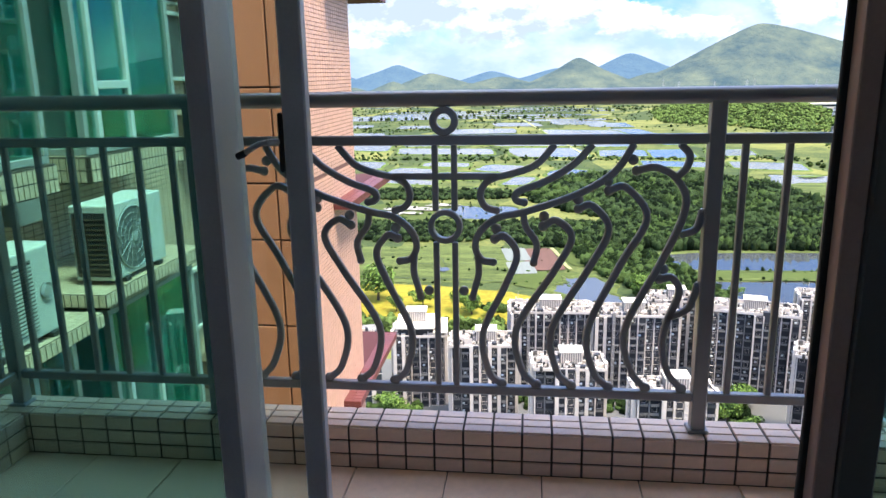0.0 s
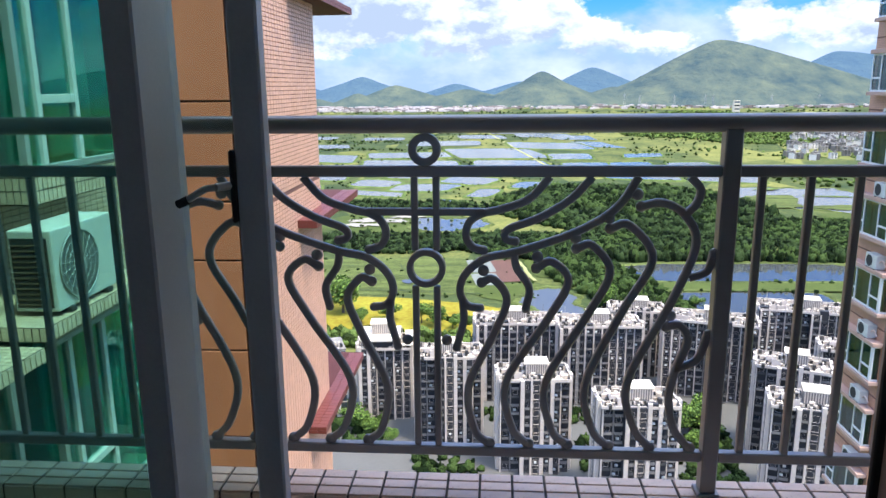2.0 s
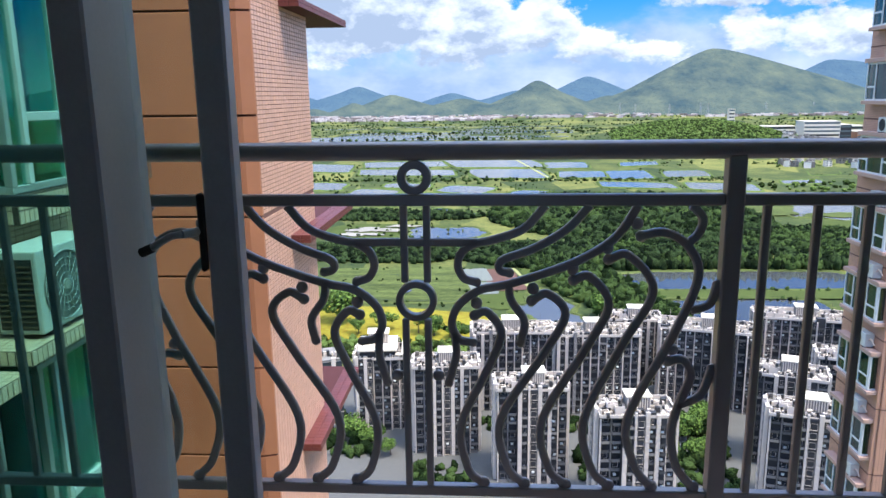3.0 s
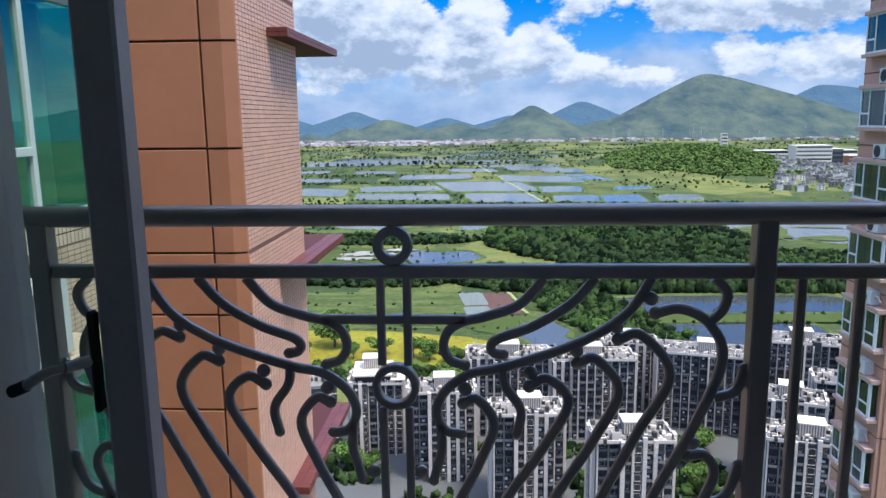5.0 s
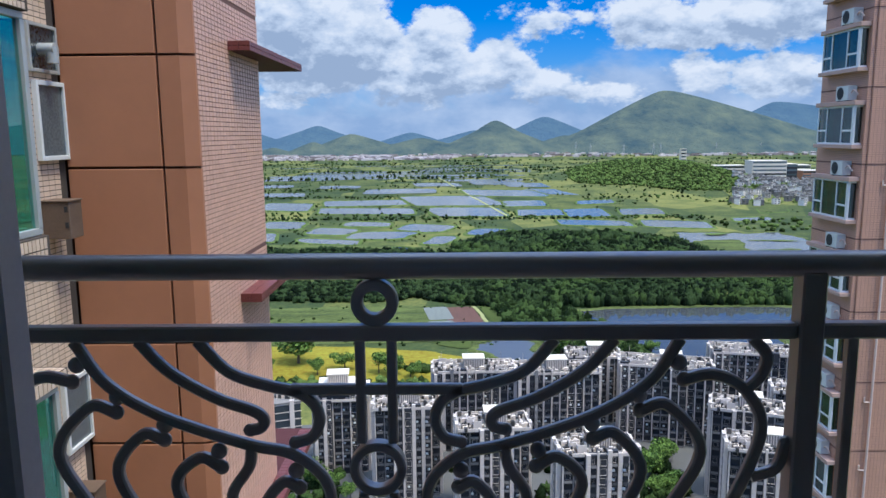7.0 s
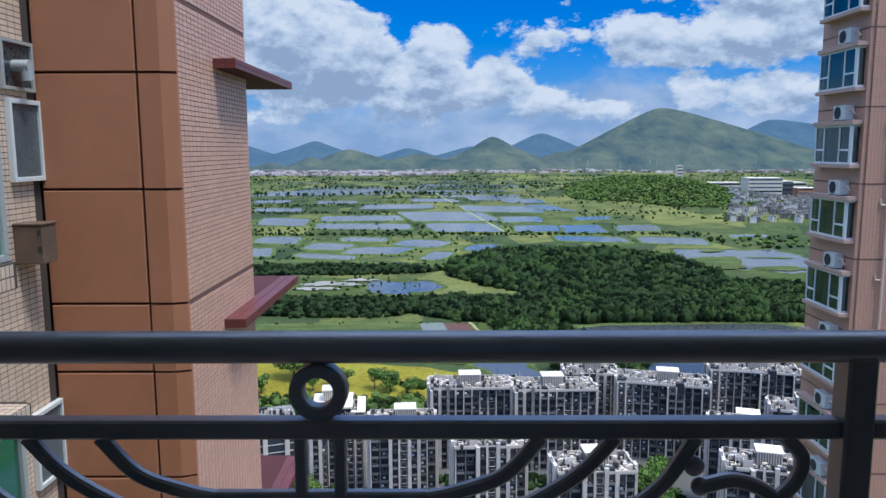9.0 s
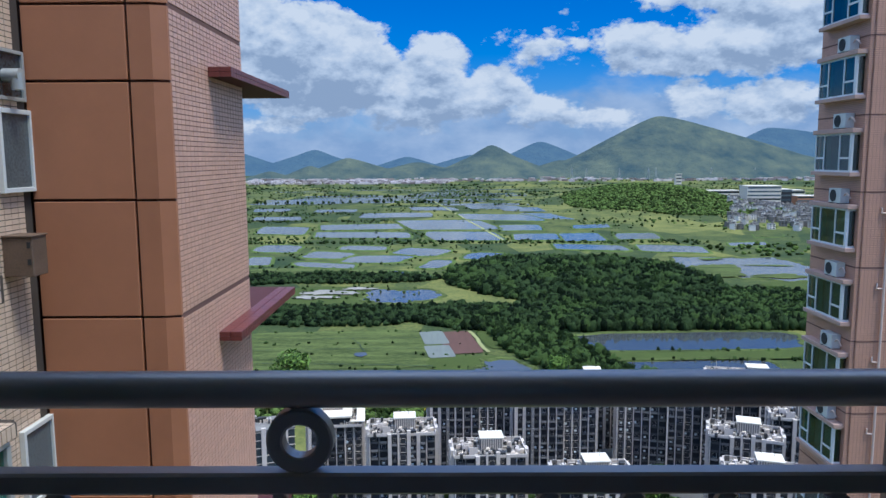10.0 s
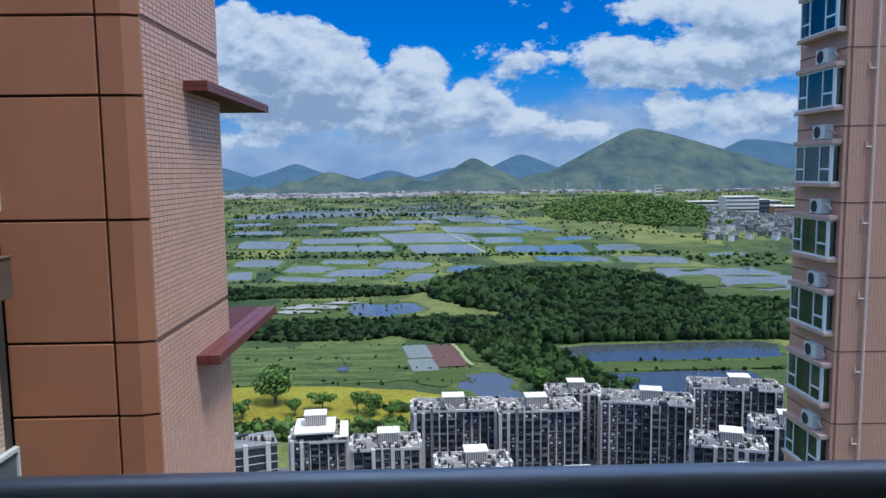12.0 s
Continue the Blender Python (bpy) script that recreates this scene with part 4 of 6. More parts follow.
def patch(name, cx, cy, w, d, material, label, category, lift=0.35, wobble=0.06, square=3.5, turn=0.0, seed=0, rim=None, lean=0.0):
    """A pond or field: a soft-cornered sheet with an uneven edge; a rim adds a low grass bank round it."""
    n = 72
    rnd = random.Random(seed)
    ph = [rnd.uniform(0, 6.28) for _ in range(6)]
    c, s = math.cos(radians(turn)), math.sin(radians(turn))

    def ring(grow, z):
        out = []
        for i in range(n):
            a = 2 * math.pi * i / n
            k = (abs(math.cos(a)) ** square + abs(math.sin(a)) ** square) ** (-1 / square)
            k *= 1 + wobble * (math.sin(2 * a + ph[0]) + 0.7 * math.sin(3 * a + ph[1]) + 0.5 * math.sin(5 * a + ph[2]) + 0.3 * math.sin(9 * a + ph[3]) + 0.25 * math.sin(14 * a + ph[4]) + 0.2 * math.sin(23 * a + ph[5]))
            x, y = math.cos(a) * k * w / 2 + math.cos(a) * grow, math.sin(a) * k * d / 2 + math.sin(a) * grow * 1.6
            x += lean * y
            out.append((cx + c * x - s * y, cy + s * x + c * y, z))
        return out

    bm = bmesh.new()
    lift += (seed % 17) * 0.03
    vs = [bm.verts.new(p) for p in ring(0, GZ + lift)]
    bm.faces.new(vs)
    me = mesh_of(bm, name, material)
    ob = tagged(new(name, me), label, category, kind="structure")
    if rim:
        bm = bmesh.new()
        rows = [[bm.verts.new(p) for p in ring(g, GZ + z)] for g, z in ((-0.4, lift - 0.2), (1.2, lift + 0.6), (3.0, lift + 0.6), (5.0, -0.2))]
        for a, b in zip(rows, rows[1:]):
            for i in range(n):
                bm.faces.new((a[i], a[(i + 1) % n], b[(i + 1) % n], b[i]))
        tagged(new("bank", mesh_of(bm, "bank", rim)), "low grassy bank round a pond", "bank", kind="structure")
    return ob


NEAR_PONDS = [
    (134, 385, 107, 42),
    (149, 451, 149, 47),
    (32, 380, 29, 48),
    (309, 761, 143, 169),
    (-40, 608, 55, 63),
]
# centre, width, depth, turn, lean of the sides
MID_PONDS = [
    (-221, 938, 63, 71, -17, -0.38),
    (-216, 822, 27, 73, 2, -0.16),
    (-145, 873, 59, 58, -21, -0.26),
    (-82, 836, 72, 63, -5, 0.13),
    (-32, 900, 69, 66, -25, -0.11),
    (-135, 787, 70, 35, -16, -0.38),
    (-12, 793, 27, 62, -11, 0.06),
    (43, 857, 44, 61, -18, -0.0),
    (-40, 718, 54, 26, -38, -0.52),
    (-110, 939, 62, 47, -7, -0.05),
]
FAR_PONDS = [
    (-269, 1181, 85, 122, -13, -0.35),
    (-147, 1238, 138, 105, 9, -0.01),
    (-130, 1105, 147, 89, -4, -0.18),
    (-3, 1274, 157, 190, 0, -0.2),
    (23, 1086, 109, 128, -3, -0.12),
    (122, 1211, 69, 104, 4, 0.1),
    (131, 1068, 67, 89, 3, 0.1),
    (101, 1428, 151, 155, -12, -0.32),
    (197, 1061, 62, 109, 11, 0.26),
    (185, 938, 91, 59, -14, -0.24),
    (243, 1225, 68, 64, 18, 0.52),
    (281, 1074, 64, 85, 7, 0.26),
    (286, 922, 82, 73, -17, -0.16),
    (402, 968, 53, 37, 7, 0.45),
    (476, 1077, 49, 52, 17, 0.7),
]
THIN_PONDS = [
    (-344, 2012, 265, 287, 8, 0.46),
    (110, 1725, 127, 131, -7, -0.2),
    (206, 1452, 121, 130, -20, -0.36),
    (-333, 1417, 92, 87, 3, -0.12),
    (-104, 1494, 150, 120, 7, 0.06),
    (-33, 1680, 105, 115, -1, -0.15),
    (183, 1648, 122, 131, -2, -0.08),
    (-249, 1621, 94, 87, 0, -0.08),
    (-399, 1649, 82, 90, 2, -0.14),
]
for i, (x, y, w, d) in enumerate(NEAR_PONDS):
    turn = (2, 1, 25, -20, 0)[i]
    patch("pond", x, y, w, d, WATER if i < 2 else WATER_BLUE, "still pond with grassy banks reflecting the sky", "pond", 0.4, (0.05, 0.06, 0.20, 0.16, 0.14)[i], 3.4, turn, i, GRASS)
for i, (x, y, w, d, turn, lean) in enumerate(MID_PONDS):
    patch("pond", x, y, w, d, WATER_BLUE, "pale fish pond between wooded banks", "pond", 0.4, 0.045, 4.5, turn, 20 + i, LEAF_BANK, lean)
for i, (x, y, w, d, turn, lean) in enumerate(FAR_PONDS):
    patch("pond", x, y, w, d, WATER_BLUE, "rectangular fish pond among grassy bunds", "pond", 0.4, 0.012, 9.0, turn, 40 + i, LEAF_BANK, lean)
for i, (x, y, w, d, turn, lean) in enumerate(THIN_PONDS):
    patch("paddy", x, y, w, d, WATER_BLUE, "long shallow flooded paddy", "paddy", 0.4, 0.02, 7.0, turn, 70 + i, None, lean)
# narrow paddies further out, row behind row
rnd = random.Random(5)
for r in range(9):
    y = 1830 + r * 105
    x = -330 * y / 1300 + rnd.uniform(0, 60)
    while x < 0.23 * y:
        w = rnd.uniform(70, 210) * y / 1700
        if rnd.random() < 0.62:
            patch("paddy", x + w / 2, y + rnd.uniform(-8, 8), w * 0.94, rnd.uniform(36, 74), WATER_BLUE, "long shallow flooded paddy", "paddy", 0.4, 0.01, 8.0, rnd.uniform(2, 7), 100 + r * 20 + int(x) % 17)
        x += w

patch("meadow", -72, 437, 135, 92, GRASS, "mown green meadow with ditches", "field", 0.2, 0.03, 6, 4, 3)
patch("field", -58, 356, 165, 58, GOLD, "golden flowering field", "field", 0.3, 0.07, 3, -4, 9)
patch("plot", 7, 451, 22, 56, EARTH, "red brown ploughed plot", "plot", 0.5, 0.004, 14, 9, 1)
patch("plot", -9, 462, 16, 34, NETTING, "plot under pale crop netting", "plot", 0.5, 0.004, 14, 9, 2)
patch("plot", -5, 428, 16, 28, NETTING, "plot under pale crop netting", "plot", 0.5, 0.004, 14, 9, 4)
patch("meadow", 29, 468, 18, 66, GRASS_LIGHT, "strip of bright grass", "field", 0.25, 0.02, 6, 9, 6)
patch("meadow", 14, 402, 50, 36, GRASS_LIGHT, "patch of bright grass", "field", 0.2, 0.06, 3, 0, 7)
patch("meadow", -135, 736, 150, 74, GRASS, "green meadow between trees", "field", 0.2, 0.05, 3, 0, 8)
patch("mudflat", -104, 622, 40, 22, MUD, "pale dried mud by a pond", "mud", 0.75, 0.30, 2.2, 14, 11)
patch("mudflat", -112, 600, 34, 14, MUD, "pale streak of dried mud", "mud", 0.75, 0.30, 2.0, -12, 31)
patch("mudflat", -80, 640, 26, 12, MUD, "pale streak of dried mud", "mud", 0.75, 0.30, 2.0, 20, 33)
patch("meadow", -90, 610, 120, 90, GRASS_LIGHT, "grass round a small pond", "field", -0.06, 0.05, 3, 0, 12)
patch("meadow", 141, 417, 190, 22, GRASS_LIGHT, "grass causeway between two ponds", "field", 0.6, 0.02, 6, 2, 13)
patch("island", 268, 735, 62, 92, GRASS, "grassy island in the lake", "island", 0.9, 0.16, 2.4, -15, 14)
patch("island", 300, 822, 30, 14, LEAF_BANK, "reedy islet in the lake", "island", 1.0, 0.16, 2.2, 5, 15)
patch("island", 345, 770, 44, 9, LEAF_BANK, "reedy spit in the lake", "island", 1.0, 0.2, 2.2, -10, 18)
patch("island", 322, 700, 60, 22, GRASS, "grassy spit in the lake", "island", 1.0, 0.2, 2.2, 8, 19)
patch("pond", -52, 421, 7, 10, WATER_BLUE, "small pool in the meadow", "pond", 0.6, 0.1, 2.4, 20, 90)
patch("meadow", 330, 640, 90, 60, GRASS_LIGHT, "grass by the lake", "field", 0.2, 0.06, 3, 0, 16)


def track(x0, y0, x1, y1, w, label, material=None):
    bm = bmesh.new()
    d = Vector((x1 - x0, y1 - y0)).normalized()
    nx, ny = -d.y * w / 2, d.x * w / 2
    n = 12
    rows = []
    for i in range(n + 1):
        t = i / n
        b = (math.sin(t * 9 + x0) + 0.6 * math.sin(t * 23 + y0)) * (w * 0.35 if w > 2 else 1.1)
        x, y = x0 + (x1 - x0) * t + nx * b / w, y0 + (y1 - y0) * t + ny * b / w
        rows.append([bm.verts.new((x + nx, y + ny, GZ + 0.8)), bm.verts.new((x - nx, y - ny, GZ + 0.8))])
    for a, b in zip(rows, rows[1:]):
        bm.faces.new((a[0], a[1], b[1], b[0]))
    tagged(new("track", mesh_of(bm, "track", material or TRACK)), label, "track", kind="structure")


track(-38, 1976, 82, 997, 4.5, "straight pale earth track on a bund")
track(-114, 1403, -20, 1024, 6, "grassy track on a bund between ponds", GRASS_LIGHT)
track(24, 425, 15, 480, 2.5, "narrow concrete path beside a plot")
track(62, 395, 40, 490, 3.5, "pale path between the trees")
patch("pavement", 30, 205, 260, 150, CONCRETE, "pale paved ground between the apartment blocks", "pavement", 0.25, 0.02, 6, 0, 17)

# ---- hills ----
def hills_material(name, low, high, haze_glow, scale):
    m, n, l, b = principled(name)
    tc = n.new("ShaderNodeTexCoord")
    t = n.new("ShaderNodeTexNoise")
    t.inputs["Scale"].default_value, t.inputs["Detail"].default_value, t.inputs["Roughness"].default_value = scale, 10, 0.62
    mp = n.new("ShaderNodeMapping")
    mp.inputs["Scale"].default_value = (1.0, 0.7, 1.1)
    l.new(tc.outputs["Object"], mp.inputs[0]), l.new(mp.outputs[0], t.inputs["Vector"])
    r = n.new("ShaderNodeValToRGB")
    r.color_ramp.elements[0].position, r.color_ramp.elements[1].position = 0.30, 0.72
    r.color_ramp.elements[0].color, r.color_ramp.elements[1].color = (*low, 1), (*high, 1)
    l.new(t.outputs["Fac"], r.inputs[0]), l.new(r.outputs[0], b.inputs["Base Color"])
    b.inputs["Roughness"].default_value = 0.95
    b.inputs["Specular IOR Level"].default_value = 0.0
    t2 = n.new("ShaderNodeTexNoise")
    t2.inputs["Scale"].default_value, t2.inputs["Detail"].default_value, t2.inputs["Roughness"].default_value = scale * 0.9, 9, 0.6
    l.new(tc.outputs["Object"], t2.inputs["Vector"])
    bn = n.new("ShaderNodeBump")
    bn.inputs["Strength"].default_value, bn.inputs["Distance"].default_value = 1.0, 55.0
    l.new(t2.outputs["Fac"], bn.inputs["Height"]), l.new(bn.outputs[0], b.inputs["Normal"])
    # blue emission stands in for the haze of distance
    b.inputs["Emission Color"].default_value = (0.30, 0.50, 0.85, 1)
    b.inputs["Emission Strength"].default_value = haze_glow
    return m


HILL_NEAR = hills_material("green hillside with haze glow", (0.020, 0.034, 0.020), (0.115, 0.122, 0.050), 0.155, 0.009)
HILL_FAR = hills_material("distant hillside with blue haze glow", (0.015, 0.03, 0.03), (0.04, 0.06, 0.045), 0.30, 0.012)


def ridge(peaks, rough, seed):
    off = np.array([noise.random() for _ in range(4)]) * 50 + seed * 13.7

    def rise(x, y):
        z = np.zeros_like(x) - 130.0
        for px, py, h, sl, sr, sy, k in peaks:
            d = np.sqrt((np.abs(x - px) / np.where(x < px, sl, sr)) ** 2 + (np.abs(y - py) / sy) ** 2 + 0.004)
            z = np.maximum(z, -130 + (h + 130) * np.clip(1.06 - d, 0, None) ** k)
        w = np.zeros_like(x)
        amp, f = 1.0, 1 / 270
        for o in range(5):
            for i in range(x.shape[0]):
                for j in range(x.shape[1]):
                    w[i, j] += amp * (1 - 2 * abs(noise.noise((x[i, j] * f + off[0], y[i, j] * f * 0.8 + off[1], o * 7.1))))
            amp, f = amp * 0.55, f * 2.1
        return z + (w - 0.9) * rough * np.clip((z + 130) / 200, 0, 1)
    return rise


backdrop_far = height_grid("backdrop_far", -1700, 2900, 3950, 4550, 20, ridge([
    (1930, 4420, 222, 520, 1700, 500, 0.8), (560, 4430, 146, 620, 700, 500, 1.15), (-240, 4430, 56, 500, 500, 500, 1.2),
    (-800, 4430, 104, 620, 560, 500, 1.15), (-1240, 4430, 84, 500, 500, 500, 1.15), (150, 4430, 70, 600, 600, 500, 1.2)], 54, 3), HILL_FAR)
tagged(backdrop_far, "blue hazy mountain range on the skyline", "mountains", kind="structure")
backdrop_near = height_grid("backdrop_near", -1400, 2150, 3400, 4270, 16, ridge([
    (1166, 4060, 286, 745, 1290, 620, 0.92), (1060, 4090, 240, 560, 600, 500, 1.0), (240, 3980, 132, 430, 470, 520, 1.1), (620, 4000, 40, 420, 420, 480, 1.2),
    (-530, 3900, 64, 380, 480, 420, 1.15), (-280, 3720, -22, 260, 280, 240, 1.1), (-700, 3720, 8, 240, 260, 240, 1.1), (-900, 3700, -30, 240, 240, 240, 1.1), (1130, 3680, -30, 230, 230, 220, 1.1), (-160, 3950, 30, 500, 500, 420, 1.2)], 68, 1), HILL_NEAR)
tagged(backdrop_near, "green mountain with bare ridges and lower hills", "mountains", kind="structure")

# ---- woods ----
# tones carry the light: dark for cloud shade, light for sunlit growth
LEAF_DARK = surface("woodland foliage darkened for cloud shade", (0.010, 0.020, 0.008), 0.9, var=0.45, coarse=0.3, fine=1.7, bump=1.0, per_island=0.5, second=(0.028, 0.046, 0.016), spec=0.05, relief=1.6, spread=0.085, grain=0.62)
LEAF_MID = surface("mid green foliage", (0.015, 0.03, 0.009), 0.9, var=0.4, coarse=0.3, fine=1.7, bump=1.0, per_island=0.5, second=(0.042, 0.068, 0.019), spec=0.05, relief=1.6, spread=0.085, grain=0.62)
LEAF_LIGHT = surface("green foliage lightened as sunlit", (0.040, 0.064, 0.015), 0.9, var=0.35, coarse=0.1, fine=0.6, bump=1.0, per_island=0.5, second=(0.095, 0.14, 0.034), spec=0.05, relief=1.6, spread=0.085, grain=0.62)


def crown_shape(seed, sub):
    bm = bmesh.new()
    bmesh.ops.create_icosphere(bm, subdivisions=sub, radius=1)
    for v in bm.verts:
        d = v.co.normalized()
        k = 0.80 + 0.50 * noise.noise(d * 1.7 + Vector((seed * 5.3, 0, 0))) + 0.40 * noise.noise(d * 4.3 + Vector((0, seed * 3.1, 0)))
        v.co = d * max(0.35, k + random.uniform(-0.17, 0.17))
        v.co.z = max(v.co.z, -0.55)
    bm.verts.ensure_lookup_table()
    vs = np.array([v.co[:] for v in bm.verts])
    bm.verts.index_update()
    fs = np.array([[v.index for v in f.verts] for f in bm.faces])
    bm.free()
    return vs, fs


SHAPES = {s: [crown_shape(i, s) for i in range(6)] for s in (1, 2, 3)}


def crowns(name, spots, sub, material, label, category="trees"):
    """Many tree crowns in one object: spots are rows of x, y, z of the foot, radius, height."""
    rng = np.random.default_rng(len(spots) + sub)
    V, T, base = [], [], 0
    for x, y, z, r, h in spots:
        vs, fs = SHAPES[sub][rng.integers(6)]
        a = rng.uniform(0, 6.28)
        c, s = math.cos(a), math.sin(a)
        q = np.stack([vs[:, 0] * c - vs[:, 1] * s, vs[:, 0] * s + vs[:, 1] * c, vs[:, 2]], 1) * (r, r, h * 0.62)
        V.append(q + (x, y, z + h * 0.34))
        T.append(fs + base)
        base += len(vs)
    ob = new(name, np_mesh(name, np.concatenate(V), np.concatenate(T), material, False))
    return tagged(ob, label, category, kind="stuff")


def scatter(cx, cy, w, d, gap, seed, turn=0.0, rmin=3.2, rmax=5.6, tall=1.5, ground=None):
    rnd = random.Random(seed)
    out = []
    c, s = math.cos(radians(turn)), math.sin(radians(turn))
    nx, ny = max(1, int(w / gap)), max(1, int(d / gap))
    for i in range(nx):
        for j in range(ny):
            u, v = (i + rnd.random()) / nx * 2 - 1, (j + rnd.random()) / ny * 2 - 1
            edge = u * u + v * v + 0.35 * noise.noise((u * 2.2 + seed, v * 2.2, 0.3))
            if edge > 1.0:
                continue
            x, y = cx + (u * w * c - v * d * s) / 2, cy + (u * w * s + v * d * c) / 2
            r = rnd.uniform(rmin, rmax)
            z = GZ if ground is None else float(ground(np.array(x), np.array(y)))
            out.append((x, y, z, r, r * rnd.uniform(0.85, 1.25) * tall))
    return out


wood = scatter(122, 706, 265, 296, 3.9, 1, 10, 1.7, 4.2, 1.5) + scatter(150, 545, 270, 84, 3.8, 2, 0, 1.7, 3.4, 1.4) + scatter(250, 610, 150, 70, 4.0, 70, -12, 1.6, 3.2, 1.4)
wood += scatter(140, 487, 262, 20, 3.2, 75, 0, 1.9, 3.4, 2.7) + scatter(34, 515, 120, 74, 3.9, 76, 0, 1.7, 4.2, 1.5) + scatter(128, 690, 250, 250, 10, 77, 10, 3.6, 5.6, 1.7)
# paler foliage colour for crowns meant as lit, picked by noise
pale_wood = [q for q in wood if noise.noise((q[0] / 26, q[1] / 40, 4.4)) + 0.5 * noise.noise((q[0] * 3.1, q[1] * 2.7, 1.0)) > 0.14]
wood = [q for q in wood if noise.noise((q[0] / 26, q[1] / 40, 4.4)) + 0.5 * noise.noise((q[0] * 3.1, q[1] * 2.7, 1.0)) <= 0.14]
crowns("woodland", wood, 2, LEAF_DARK, "dense green wood on the plain, darkened for cloud shade", "wood")
belt = scatter(-104, 700, 200, 60, 4.2, 3, 0, 1.6, 3.6) + scatter(-82, 530, 150, 70, 3.9, 4, 0, 1.6, 3.6) + scatter(-190, 690, 90, 60, 5, 8, 0, 2, 4) + scatter(10, 540, 90, 60, 4.2, 14, 0, 1.6, 3.6)
crowns("tree_belt", belt, 2, LEAF_DARK, "belt of dark trees between meadows and ponds", "trees")
strip = pale_wood + scatter(64, 425, 48, 170, 3.9, 5, 18, 1.8, 4.4) + scatter(84, 352, 60, 34, 4.0, 78, 0, 1.8, 3.8) + scatter(258, 552, 80, 120, 5, 7, 0, 2, 4) + scatter(100, 348, 70, 14, 4.5, 9, 0, 1.8, 3.0) + scatter(20, 345, 90, 12, 6, 15, 0, 2.2, 3.6)
strip += scatter(68, 232, 20, 40, 4, 40, 0, 1.6, 2.8) + scatter(-46, 226, 20, 26, 4, 41, 0, 1.6, 2.8) + scatter(20, 241, 66, 12, 3.4, 42, 0, 1.4, 2.6) + scatter(-14, 204, 26, 14, 3.4, 72, 0, 1.3, 2.5) + scatter(34, 212, 16, 26, 3.4, 73, 0, 1.3, 2.5) + scatter(66, 205, 20, 40, 3.4, 74, 0, 1.3, 2.6)
crowns("tree_strip", strip, 2, LEAF_MID, "strip of mid green trees beside the ponds", "trees")
bunds = []
rnd = random.Random(11)
for i, (x, y, w, d, turn, lean) in enumerate(MID_PONDS + FAR_PONDS):
    for k in range(int((w + d) / 8)):
        side = rnd.random() < 0.72
        bx = x + rnd.uniform(-0.55, 0.55) * w if side else x + rnd.choice((-0.56, 0.56)) * w
        by = y - d * 0.55 + rnd.uniform(-5, 3) if side else y + rnd.uniform(-0.5, 0.5) * d
        r = rnd.uniform(0.5, 1.5)
        bunds.append((bx, by, GZ, r, r * 1.7))
def on_water(x, y):
    """Whether a spot lies in one of the ponds, or just in front of it."""
    for cx, cy, w, d, turn, lean in MID_PONDS + FAR_PONDS + THIN_PONDS:
        if abs(x - cx - lean * (y - cy)) < w * 0.5 and -d * 0.48 < y - cy - (x - cx) * math.tan(radians(turn)) < d * 0.52:
            return True
    return False


for k in range(4600):
    y = rnd.uniform(950, 2900)
    x = rnd.uniform(-0.36, 0.42) * y
    r = rnd.uniform(0.9, 2.4) * (1 + y / 4000)
    if noise.noise((x / 130, y / 110, 2.2)) > -0.08 and not on_water(x, y):
        bunds.append((x, y, float(plain(np.array(x), np.array(y))), r, r * 1.6))
for k in range(700):
    y = (rnd.uniform(984, 1012), rnd.uniform(984, 1012), rnd.uniform(1330, 1365), rnd.uniform(1490, 1560))[k % 4]
    x = rnd.uniform(-0.32, 0.35 if y < 1100 else -0.02) * y
    r = rnd.uniform(1.2, 3.0)
    if not on_water(x, y):
        bunds.append((x, y, GZ, r, r * 1.6))
for k in range(420):
    x, y = rnd.uniform(-230, 80), rnd.uniform(700, 960)
    r = rnd.uniform(0.9, 2.3)
    if not on_water(x, y) and noise.noise((x / 30, y / 60, 8.2)) > 0.0:
        bunds.append((x, y, GZ, r, r * 1.5))
crowns("bund_trees", bunds, 1, LEAF_MID, "scattered trees along the pond bunds", "trees")
far_belts = []
for k in range(1500):
    y = rnd.choice((1950, 2250, 2500, 2800, 3050, 3350)) + rnd.uniform(-70, 70)
    x = rnd.uniform(-0.4, 0.5) * y
    if noise.noise((x / 260, y / 150, 5.2)) > -0.12:
        r = rnd.uniform(3, 6)
        far_belts.append((x, y, float(plain(np.array(x), np.array(y))), r, r * 1.5))
crowns("far_trees", far_belts, 1, LEAF_MID, "far belts of trees across the plain", "trees")
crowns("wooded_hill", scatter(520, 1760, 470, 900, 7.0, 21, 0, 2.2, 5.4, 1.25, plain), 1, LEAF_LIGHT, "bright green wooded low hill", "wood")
scrub = scatter(-62, 318, 150, 22, 3.2, 60, 0, 1.7, 3.2, 1.6) * 2 + scatter(520, 1330, 330, 360, 13, 22, 0, 2.5, 6, 1.3) + scatter(420, 900, 200, 130, 12, 24, 0, 2, 5, 1.3)
scrub += scatter(640, 1480, 210, 640, 16, 61, 0, 2.5, 5, 1.3)
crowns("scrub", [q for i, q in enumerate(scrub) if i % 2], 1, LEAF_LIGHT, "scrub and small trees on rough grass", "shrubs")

bushes = []
rnd = random.Random(8)
for k in range(70):
    bushes.append((rnd.uniform(-130, 25), rnd.choice((392, 396, 420, 447, 478)) + rnd.uniform(-3, 3), GZ, rnd.uniform(0.5, 1.5), rnd.uniform(0.9, 2.2)))
